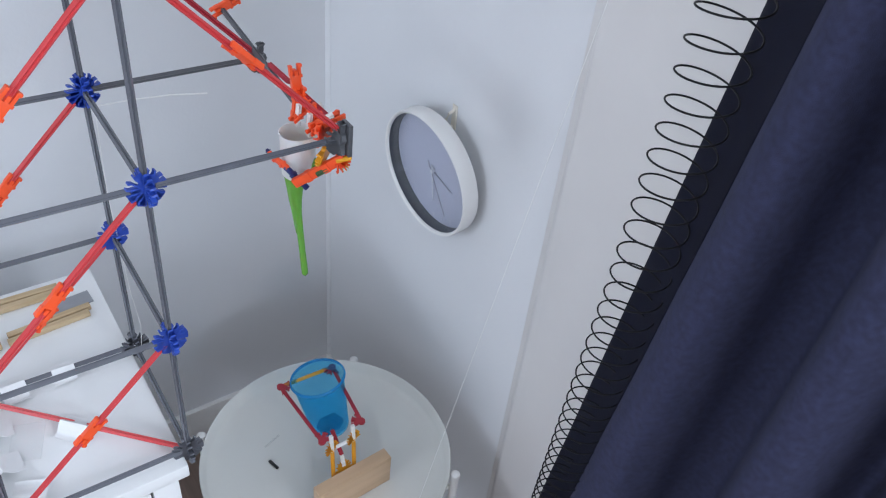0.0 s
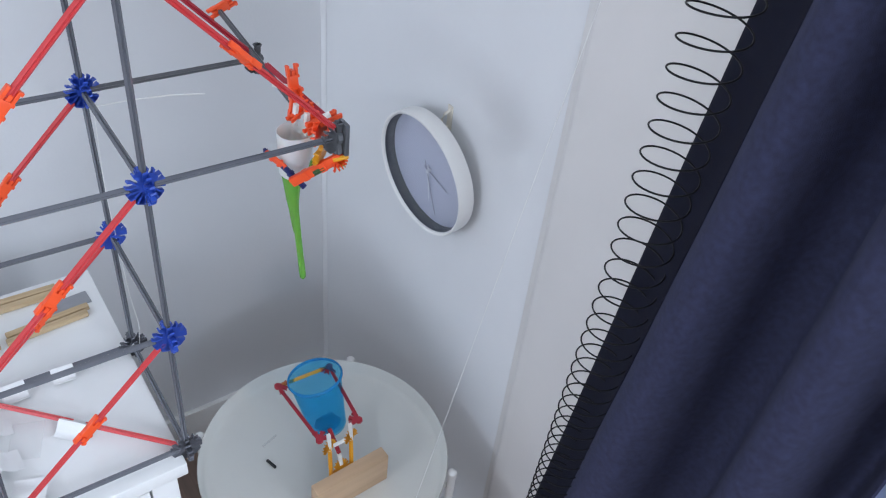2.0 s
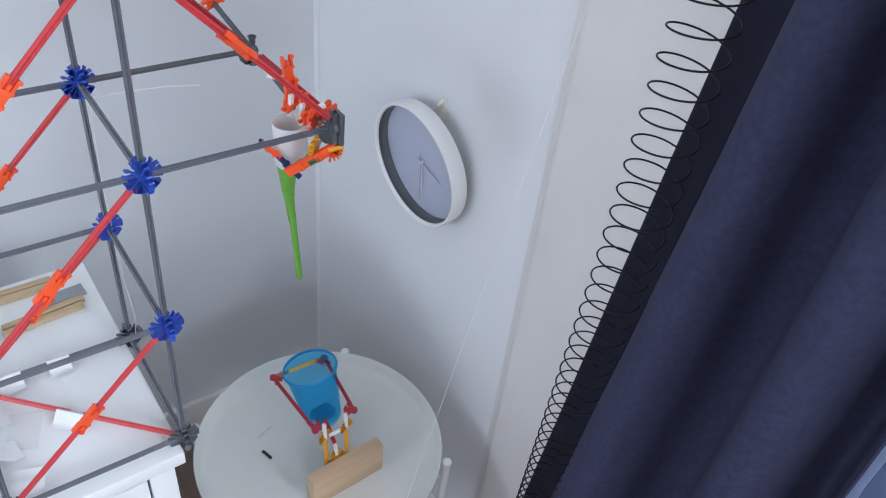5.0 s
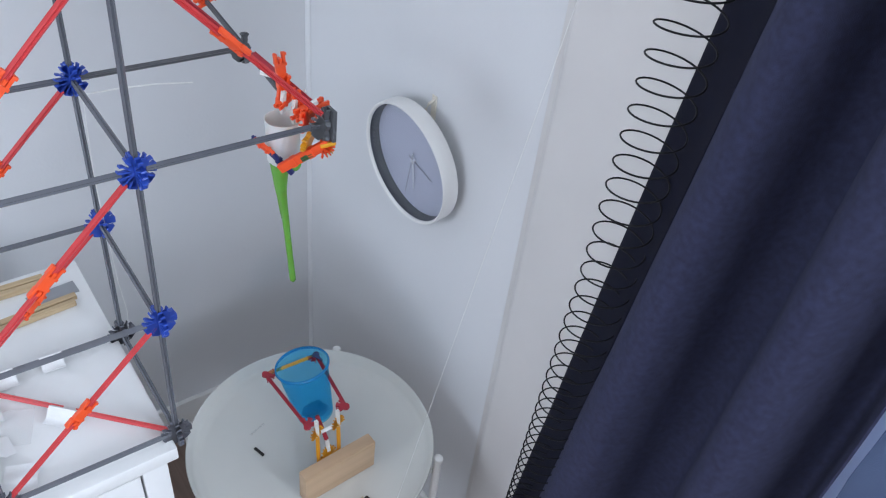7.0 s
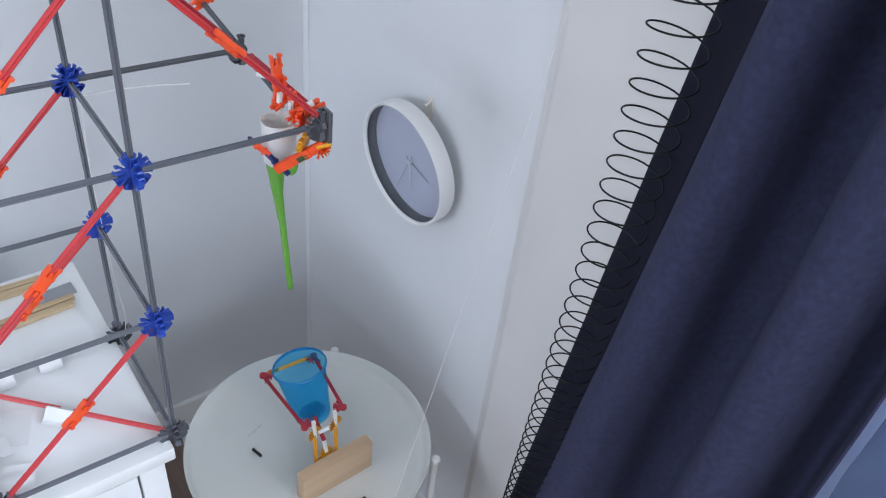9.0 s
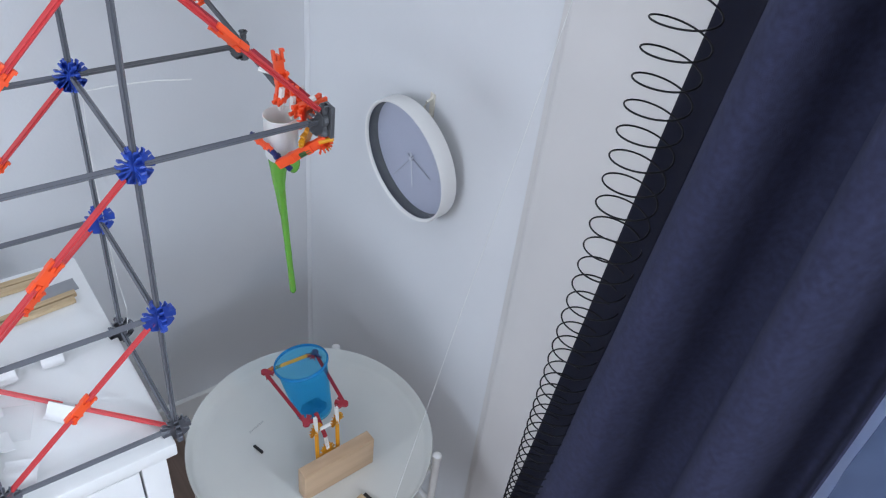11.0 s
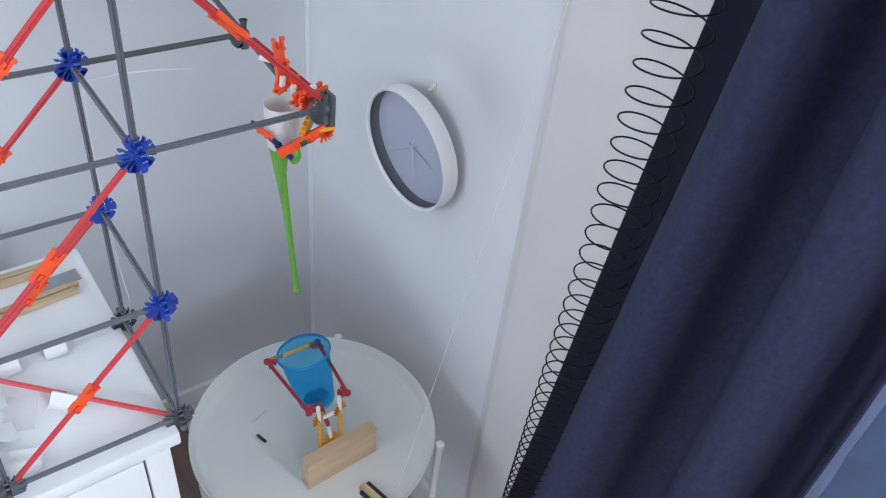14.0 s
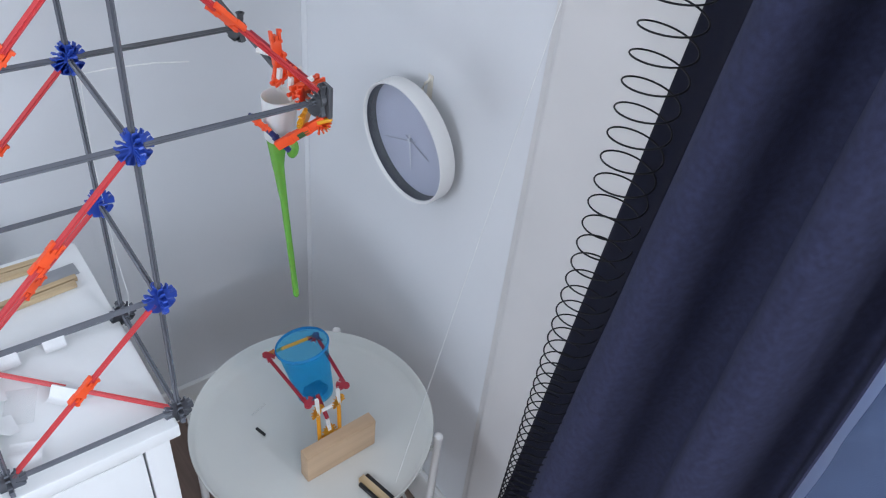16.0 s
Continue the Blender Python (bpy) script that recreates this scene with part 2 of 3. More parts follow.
def cross_connector():
    bm = bmesh.new()
    disc(bm, ALL8, Y_FACING)
    disc(bm, ALL8, X_FACING @ Matrix.Rotation(radians(8), 4, "Z"))
    return bm


def straight_connector():
    """Two sockets in line with a ribbed middle; its length lies along z."""
    bm = bmesh.new()
    add_box(bm, (-0.0060, -0.0031, -0.009), (0.0060, 0.0031, 0.009), 0.0008)
    for s in (-1, 1):
        add_box(bm, (-0.0068, -0.0031, s * 0.015 - 0.0065), (-0.0034, 0.0031, s * 0.015 + 0.0065), 0.0006)
        add_box(bm, (0.0034, -0.0031, s * 0.015 - 0.0065), (0.0068, 0.0031, s * 0.015 + 0.0065), 0.0006)
        add_box(bm, (0.0066, -0.0024, s * 0.0195 - 0.0016), (0.0086, 0.0024, s * 0.0195 + 0.0016))
        add_box(bm, (0.0058, -0.0024, s * 0.007 - 0.0016), (0.0082, 0.0024, s * 0.007 + 0.0016))
        add_box(bm, (-0.0018, -0.0042, s * 0.0125 - 0.003), (0.0018, 0.0042, s * 0.0125 + 0.003))
    return bm


def quarter_connector(angles):
    bm = bmesh.new()
    disc(bm, angles)
    lo, hi = radians(min(angles)), radians(max(angles))
    arc = [(0.0130 * math.cos(lo + (hi - lo) * i / 8), 0.0130 * math.sin(lo + (hi - lo) * i / 8)) for i in range(9)]
    a = [bm.verts.new((x, y, -0.0012)) for x, y in [(0, 0)] + arc]
    b = [bm.verts.new((x, y, 0.0012)) for x, y in [(0, 0)] + arc]
    for i in range(len(a)):
        j = (i + 1) % len(a)
        bm.faces.new((a[i], a[j], b[j], b[i]))
    bm.faces.new(a[::-1])
    bm.faces.new(b)
    return bm


def rod_between(a, b, gap=0.009):
    a, b = Vector(a), Vector(b)
    w = (b - a).normalized()
    return sweep_section(bmesh.new(), a + w * gap, b - w * gap, ROD)


def put_on(mesh, name, parent, where):
    ob = new(name, mesh)
    ob.parent, ob.matrix_basis = parent, where
    return ob


# ---- the room ----
def room():
    flo = solid("floor", box((ROOM_X, ROOM_Y, -0.06), (WALL_X, WALL_Y, -0.004)), M_JOINT, "brown laminate floor with long boards", "floor", kind="structure")
    T = 0.12
    y0, y1, z0, z1 = WIN
    wall_w = bmesh.new()
    for lo, hi in (((WALL_X, y1, 0), (WALL_X + 0.2, WALL_Y + T, ROOM_Z)), ((WALL_X, ROOM_Y, 0), (WALL_X + 0.2, y0, ROOM_Z)),
                   ((WALL_X, y0, 0), (WALL_X + 0.2, y1, z0)), ((WALL_X, y0, z1), (WALL_X + 0.2, y1, ROOM_Z))):
        add_box(wall_w, lo, hi)
    solid("wall_window", wall_w, M_WALL, "white painted wall with a tall window", "wall", kind="structure", smooth=None)
    solid("wall_back", box((ROOM_X, WALL_Y, 0), (WALL_X, WALL_Y + T, ROOM_Z)), M_WALL, "plain white painted wall behind the cabinet", "wall", kind="structure", smooth=None)
    # unseen wall, its opening made up to house the west fill lamp
    wall_l = bmesh.new()
    for lo, hi in (((ROOM_X - T, ROOM_Y, 0), (ROOM_X, -1.55, ROOM_Z)), ((ROOM_X - T, 0.45, 0), (ROOM_X, WALL_Y + T, ROOM_Z)),
                   ((ROOM_X - T, -1.55, 0), (ROOM_X, 0.45, 1.45)), ((ROOM_X - T, -1.55, 2.4), (ROOM_X, 0.45, ROOM_Z))):
        add_box(wall_l, lo, hi)
    solid("wall_left", wall_l, M_WALL, "unseen white painted wall with an opening for the fill lamp", "wall", kind="structure", smooth=None)
    wall_s = bmesh.new()
    for lo, hi in (((ROOM_X - T, ROOM_Y - T, 0), (-1.6, ROOM_Y, ROOM_Z)), ((-0.6, ROOM_Y - T, 0), (WALL_X + 0.2, ROOM_Y, ROOM_Z)),
                   ((-1.6, ROOM_Y - T, 0), (-0.6, ROOM_Y, 1.88)), ((-1.6, ROOM_Y - T, 2.46), (-0.6, ROOM_Y, ROOM_Z))):
        add_box(wall_s, lo, hi)
    solid("wall_south", wall_s, M_WALL, "white painted wall with a high window", "wall", kind="structure", smooth=None)
    solid("ceiling", box((ROOM_X - T, ROOM_Y - T, ROOM_Z), (WALL_X + 0.2, WALL_Y + T, ROOM_Z + 0.1)), M_CEIL, "plain white ceiling", "ceiling", kind="structure", smooth=None)

    # window sashes
    for i, (lo, hi) in enumerate((((WALL_X + 0.14, y0, z0), (WALL_X + 0.14, y1, z1)),)):
        win = thing("window_1", "white framed window behind the curtains", "window", kind="structure")
        x = WALL_X + 0.17
        bm = bmesh.new()
        for a, b in (((x, y0, z0), (x + 0.025, y1, z0 + 0.05)), ((x, y0, z1 - 0.05), (x + 0.025, y1, z1)), ((x, y0, z0 + 0.05), (x + 0.025, y0 + 0.05, z1 - 0.05)), ((x, y1 - 0.05, z0 + 0.05), (x + 0.025, y1, z1 - 0.05))):
            add_box(bm, a, b, 0.003)
        part("window_frame", bm, M_TRIM, win)
        p = part("pane", box((x + 0.008, y0 + 0.05, z0 + 0.05), (x + 0.012, y1 - 0.05, z1 - 0.05)), M_GLASS, win, "clear glass pane")
        p.visible_shadow = False

    # moulding beside the window, with a rounded bead next to the wall
    part_y = -0.046
    bm = bmesh.new()
    sec = [(0, 0), (-0.003, -0.001), (-0.004, -0.004), (-0.0045, -0.010), (-0.006, -0.015), (-0.010, -0.018), (-0.014, -0.022), (-0.016, -0.030), (-0.016, -0.50), (0, -0.50)]
    lo = [bm.verts.new((WALL_X + x, part_y + y, 0)) for x, y in sec]
    hi = [bm.verts.new((WALL_X + x, part_y + y, 2.36)) for x, y in sec]
    for i in range(len(sec)):
        j = (i + 1) % len(sec)
        bm.faces.new((lo[i], lo[j], hi[j], hi[i]))
    bm.faces.new(lo)
    bm.faces.new(hi)
    solid("trim_window_casing", bm, M_CASING, "white moulded window casing board", "moulding", kind="structure", smooth=50)

    # slim strip that fills the corner where the walls meet
    bm = bmesh.new()
    sec = [(0, 0), (-0.008, 0), (-0.007, -0.002), (-0.002, -0.007), (0, -0.008)]
    lo = [bm.verts.new((WALL_X - 0.0005 + x, WALL_Y - 0.0005 + y, 0.116)) for x, y in sec]
    hi = [bm.verts.new((WALL_X - 0.0005 + x, WALL_Y - 0.0005 + y, ROOM_Z - 0.001)) for x, y in sec]
    for i in range(len(sec)):
        j = (i + 1) % len(sec)
        bm.faces.new((lo[i], lo[j], hi[j], hi[i]))
    bm.faces.new(lo)
    bm.faces.new(hi)
    solid("trim_corner", bm, M_WALL, "white painted strip along the corner of the walls", "moulding", kind="structure", smooth=20)

    for name, a, b in (("baseboard_back", (ROOM_X, WALL_Y - 0.014, 0), (WALL_X - 0.014, WALL_Y, 0.115)), ("baseboard_window", (WALL_X - 0.014, part_y, 0), (WALL_X, WALL_Y, 0.115))):
        solid(name, box(a, b, 0.004), M_TRIM, "white painted baseboard along the wall", "baseboard", kind="structure")
    return flo


FLOOR = room()


# ---- white cabinet ----
CAB_TOP = 0.7955


def cabinet():
    x0, x1, y0, y1 = -0.86, -0.007, -0.018, 0.420
    c = thing("cabinet", "white lacquered cabinet with flat inset doors", "cabinet", pose((x0 + x1) / 2, (y0 + y1) / 2, 0))
    inv = c.matrix_basis.inverted()

    def p(name, lo, hi, bevel=0.0015, label=""):
        bm = box(lo, hi, bevel)
        bmesh.ops.transform(bm, matrix=inv, verts=bm.verts)
        return part(name, bm, M_CAB, c, label)
    t = CAB_TOP
    p("top", (x0, y0, t - 0.024), (x1, y1, t), 0.003, "smooth white top with scraps of tape")
    b0, b1, f = x0 + 0.012, x1 - 0.014, y0 + 0.010
    p("side_panel", (b1 - 0.018, f + 0.02, 0.0), (b1, y1 - 0.005, t - 0.0242))
    p("side_panel", (b0, f + 0.02, 0.0), (b0 + 0.018, y1 - 0.005, t - 0.0242))
    p("back_panel", (b0 + 0.018, y1 - 0.012, 0.05), (b1 - 0.018, y1 - 0.005, t - 0.0242))
    p("stile", (b1 - 0.034, f, 0.0), (b1, f + 0.0198, t - 0.0242))
    p("stile", (b0, f, 0.0), (b0 + 0.034, f + 0.0198, t - 0.0242))
    p("rail", (b0 + 0.0341, f, t - 0.038), (b1 - 0.0341, f + 0.0198, t - 0.0242))
    p("plinth", (b0 + 0.0341, f + 0.002, 0.0), (b1 - 0.0341, f + 0.0198, 0.07))
    d0, d1 = b0 + 0.037, b1 - 0.037
    mid = (d0 + d1) / 2
    for a, b in ((d0, mid - 0.0015), (mid + 0.0015, d1)):
        z0, z1 = 0.073, t - 0.041
        p("door", (a, f + 0.001, z0), (b, f + 0.0195, z1), 0.0018, "flat white cabinet door set in its frame")
    return c


cabinet()


# ---- toy rod tower ----
L = 0.211
BASE_Z = 0.80


def toy_tower():
    tower = thing("toy_rod_tower", "tower of grey and red toy rods with blue connectors", "construction toy", pose(0, 0, BASE_Z, 0, 1.15, 0))
    blue = finish(cross_connector(), "connector", M_BLUE, 35)
    grey = finish(cross_connector(), "connector", M_GREY, 35)
    dark = finish(cross_connector(), "connector", M_DGREY, 35)
    orange = finish(straight_connector(), "joint", M_ORANGE, 35)
    bm = bmesh.new()
    disc(bm, (90, 135, 180, 225, 270), Y_FACING)
    disc(bm, (0, 90, 180), X_FACING)
    half = finish(bm, "connector", M_DGREY, 35)
    bm = straight_connector()
    bmesh.ops.scale(bm, vec=(0.72, 0.72, 0.72), verts=bm.verts)
    small = finish(bm, "joint", M_ORANGE, 35)
    cols = [(0, 0), (0, 1), (-1, 0), (-1, 1)]

    def node(i, j, k):
        return Vector((i * L + (0.0045 if i > 0 else 0), j * L, k * L + (0.005, 0, 0, 0.010)[k]))
    for i, j in cols:
        for k in range(4):
            m = Matrix.Translation(node(i, j, k)) @ Matrix.Rotation(radians(3 * (i + 2 * j + k)), 4, "Z")
            ob = put_on(grey if k == 0 else blue, "connector", tower, m)
            ob["label"] = "grey slotted connector" if k == 0 else "blue slotted connector"
        for k in range(3):
            part("rod", rod_between(node(i, j, k), node(i, j, k + 1)), M_GREY, tower)
    for k in range(4):
        for j in (0, 1):
            part("rod", rod_between(node(-1, j, k), node(0, j, k)), M_GREY, tower)
        for i in (-1, 0):
            part("rod", rod_between(node(i, 0, k), node(i, 1, k)), M_GREY, tower)

    def braced(a, b, material=M_RED, flip=1, twist=0):
        """A diagonal: two red rods and a straight orange joint between them."""
        mid = (a + b) / 2
        w = (b - a).normalized()
        part("rod", rod_between(a, mid - w * 0.004), material, tower, "red toy rod")
        part("rod", rod_between(mid + w * 0.004, b), material, tower, "red toy rod")
        side = Vector((0, 1, 0)) if abs(w.y) < 0.5 else Vector((0, 0, 1))
        x = side.cross(w).normalized() * flip
        y = w.cross(x)
        m = Matrix((x, y, w)).transposed().to_4x4()
        ob = put_on(orange, "joint", tower, Matrix.Translation(mid) @ m @ Matrix.Rotation(radians(twist), 4, "Z"))
        ob["label"] = "orange straight joint"
    for j in (0, 1):
        for k in range(3):
            braced(node(-1, j, k), node(0, j, k + 1))
        lift = Vector((0, 0, 0.008 if j == 0 else 0))
        braced(node(0, j, 3) + lift, node(1, j, 2) + lift, M_RED if j == 0 else M_DRED, 1, 55)
    # flat diagonal on the cabinet top
    a, b = node(0, 0, 0), node(-1, 1, 0)
    part("rod", rod_between(a, (a + b) / 2), M_RED, tower, "red toy rod")
    part("rod", rod_between((a + b) / 2, b), M_RED, tower, "red toy rod")

    # arm over the table
    for j in (0, 1):
        part("rod", rod_between(node(0, j, 2), node(1, j, 2)), M_GREY if j == 0 else M_DGREY, tower)
        ob = put_on(half, "connector", tower, Matrix.Translation(node(1, j, 2)))
        ob["label"] = "dark grey slotted connector"
    part("end_plate", box((0.220, -0.009, 0.400), (0.2252, 0.009, 0.440), 0.001), M_DGREY, tower, "dark grey flat end piece")
    part("beam_rod", sweep_section(bmesh.new(), (0.209, 0.325, 0.447), (0.203, 0.092, 0.424), ROD), M_DGREY, tower, "dark grey toy rod")
    part("beam_rod", sweep_section(bmesh.new(), (0.207, 0.165, 0.436), (0.216, 0.030, 0.432), ROD), M_DRED, tower, "dark red toy rod")

    def joint(where, z_to, x_to=(0, 1, 0), mesh=orange, name="joint"):
        w = Vector(z_to).normalized()
        x = Vector(x_to).cross(w).normalized()
        m = Matrix((x, w.cross(x), w)).transposed().to_4x4()
        return put_on(mesh, name, tower, Matrix.Translation(where) @ m)
    joint((0.213, 0.315, 0.450), (0.9, 0.1, 0.35), (0, 1, 0))
    joint((0.204, 0.088, 0.450), (-0.05, 0.1, 1), (0, 1, 0))
    joint((0.204, 0.084, 0.424), (0.05, -0.12, 1), (0, 1, 0))
    joint((0.202, 0.071, 0.419), (1, 0.35, 0.3), (0, 0, 1), small)
    joint((0.206, 0.054, 0.425), (-0.05, -0.1, 1), (0, 1, 0), small)
    joint((0.210, 0.060, 0.428), (0, 1, 0.05), (1, 0, 0))
    joint((0.214, 0.030, 0.428), (1, 0.2, 0.1), (0, 0, 1))
    joint((0.209, 0.041, 0.415), (1, 0.3, 0.15), (0, 0, 1), small)
    for a, b in (((0.197, 0.071, 0.404), (0.199, 0.070, 0.432)), ((0.202, 0.051, 0.400), (0.203, 0.050, 0.430)), ((0.192, 0.116, 0.437), (0.206, 0.100, 0.436)),
                 ((0.212, 0.062, 0.428), (0.222, 0.058, 0.433)), ((0.210, 0.032, 0.430), (0.220, 0.028, 0.436))):
        part("pin", sweep_section(bmesh.new(), a, b, ROD), M_WHITE, tower, "short white toy rod")
    # cradle round the white cup
    fan = [0, 45, 90, 135, 180]
    oq = finish(quarter_connector(fan), "joint", M_ORANGE, 35)
    yq = finish(quarter_connector(fan), "joint", M_YELLOW, 35)
    put_on(oq, "joint", tower, pose(0.206, 0.023, 0.412, 82, 10, 35))
    put_on(yq, "joint", tower, pose(0.205, 0.019, 0.398, 78, 180, 40))["label"] = "amber fan-shaped joint"
    put_on(oq, "joint", tower, pose(0.214, 0.001, 0.390, 25, 20, 245) @ Matrix.Scale(0.7, 4))
    put_on(yq, "joint", tower, pose(0.216, -0.001, 0.388, 25, 20, 265) @ Matrix.Scale(0.5, 4))["label"] = "amber fan-shaped joint"

    def bar(a, b, w, h, material, name="cradle_bar", label=""):
        m, a, b = frame_along(a, b)
        bm = bmesh.new()
        n = (b - a).length
        add_box(bm, (-w / 2, -h / 2, 0), (w / 2, h / 2, n), 0.0012)
        add_box(bm, (-w / 2 - 0.0015, -h / 2, n * 0.30), (w / 2 + 0.0015, h / 2, n * 0.42), 0.0006)
        add_box(bm, (-w / 2 - 0.0015, -h / 2, n * 0.66), (w / 2 + 0.0015, h / 2, n * 0.76), 0.0006)
        bmesh.ops.transform(bm, matrix=Matrix.Translation(a) @ m, verts=bm.verts)
        part(name, bm, material, tower, label)
    bar((0.219, -0.002, 0.397), (0.173, 0.032, 0.354), 0.007, 0.0115, M_ORANGE, label="orange arm under the white cup")
    bar((0.160, 0.072, 0.376), (0.171, 0.043, 0.368), 0.005, 0.0065, M_ORANGE, label="orange arm under the white cup")
    bar((0.169, 0.047, 0.3695), (0.186, 0.023, 0.348), 0.0055, 0.0055, M_NAVY, label="navy toy rod")
    bar((0.160, 0.077, 0.378), (0.162, 0.069, 0.375), 0.0035, 0.0035, M_NAVY, label="navy toy rod")
    part("pin", turned([(0.0030, -0.010), (0.0030, 0.006), (0.0022, 0.008)], 12, True, True), M_YELLOW, tower, "amber toy rod end", at=pose(0.2185, -0.004, 0.396, 0, 70, -35))
    part("pin", sweep_section(bmesh.new(), (0.203, 0.007, 0.381), (0.193, 0.014, 0.372), ROD), M_DGREEN, tower, "dark green toy rod end")

    # tape that holds the base down
    def tape(x, y, sx, sy, rz, lift=0.0142, name="paper_tab"):
        bm = bmesh.new()
        cols_n = 9
        prof = []
        for i in range(cols_n):
            u = -1 + 2 * i / (cols_n - 1)
            prof.append((u * sx / 2, lift * math.exp(-(u * sx / 2 / 0.008) ** 2) + 0.0012 * abs(u) * (1 + math.sin(9 * u + x * 80))))
        top = [[bm.verts.new((px, v * sy / 2, pz + 0.0006)) for px, pz in prof] for v in (-1, 1)]
        bot = [[bm.verts.new((px, v * sy / 2, pz)) for px, pz in prof] for v in (-1, 1)]
        for i in range(cols_n - 1):
            bm.faces.new((top[0][i], top[0][i + 1], top[1][i + 1], top[1][i]))
            bm.faces.new((bot[1][i], bot[1][i + 1], bot[0][i + 1], bot[0][i]))
            for s in (0, 1):
                bm.faces.new((top[s][i], bot[s][i], bot[s][i + 1], top[s][i + 1]))
        for i in (0, -1):
            bm.faces.new((top[0][i], top[1][i], bot[1][i], bot[0][i]))
        part(name, bm, M_PAPER, tower, "white paper tab taped over a rod", at=pose(x, y, CAB_TOP - BASE_Z + 0.0006, 0, 0, rz), smooth=60)
    tape(-0.100, L, 0.040, 0.030, 88)
    tape(-0.165, L, 0.046, 0.032, 93)
    tape(-0.112, 0.106, 0.040, 0.040, 45)
    tape(-0.186, 0.030, 0.050, 0.040, 70, 0.006)
    tape(-0.206, 0.090, 0.050, 0.034, 5)
    tape(-0.203, 0.150, 0.046, 0.030, 2)
    return tower


toy_tower()


# ---- white cup and slime ----
SLIME_TOP = Vector((0.1935, 0.061, 1.136))
SLIME_WAY = Vector((0, -0.163, -1.0))


def white_cup():
    prof = [(0.0105, 0.0), (0.0185, 0.0), (0.0200, 0.002), (0.0212, 0.056), (0.0216, 0.058), (0.0208, 0.0582), (0.0201, 0.056), (0.0190, 0.0035), (0.0105, 0.0025)]
    return solid("small_cup", turned(prof + prof[:1], 48), M_CUPW, "small white plastic cup with a hole, held in the toy arm", "cup", pose(0.2005, 0.062, 1.140), 40)


white_cup()


def slime():
    s = thing("green_slime", "bright green slime stretching from the white cup", "slime", pose(*SLIME_TOP))
    rad = [0.0080, 0.0058, 0.0048, 0.0043, 0.0040, 0.0043]
    segs = []

    def strand(r0, r1, length, tip):
        pts, tap = [], []
        for i in range(15):
            u = i / 14
            pts.append(SLIME_WAY * (-length * (1 - u)))
            r = r0 + (r1 - r0) * u + 0.00012 * math.sin(7 * u + r0 * 900)
            if tip and u > 0.9:
                r *= math.sqrt(max(0.03, 1 - ((u - 0.9) / 0.1) ** 2))
            tap.append(r)
        return tube(bmesh.new(), pts, 0, 14, tap)
    for i in range(5):
        segs.append(part("strand", strand(rad[i], rad[i + 1], 0.054, i == 4), M_SLIME, s, smooth=60))
    mouth = turned([(0.004, 0.006), (0.0135, 0.005), (0.0145, 0.0), (0.0125, -0.008), (0.0098, -0.022), (0.0080, -0.036), (0.0066, -0.048), (0.0058, -0.060), (0.0050, -0.072), (0.0040, -0.082), (0.001, -0.086)], 24, True, True)
    for v in mouth.verts:
        v.co += Vector((0.004, 0.004, 0.004)) + SLIME_WAY * max(0.0, -v.co.z) + Vector((0, 0, max(0.0, -v.co.z)))
        v.co.x -= 0.004 * min(1, max(0, -(v.co.z - 0.004)) / 0.03)
    part("mouth", mouth, M_SLIME, s, smooth=60)
    drop = bmesh.new()
    bmesh.ops.create_icosphere(drop, subdivisions=3, radius=1)
    for v in drop.verts:
        v.co = Vector((v.co.x * 0.0078, v.co.y * 0.0085, v.co.z * 0.013 + 0.002 * v.co.x))
    part("drop", drop, M_SLIME, s, smooth=60)
    return s


slime()


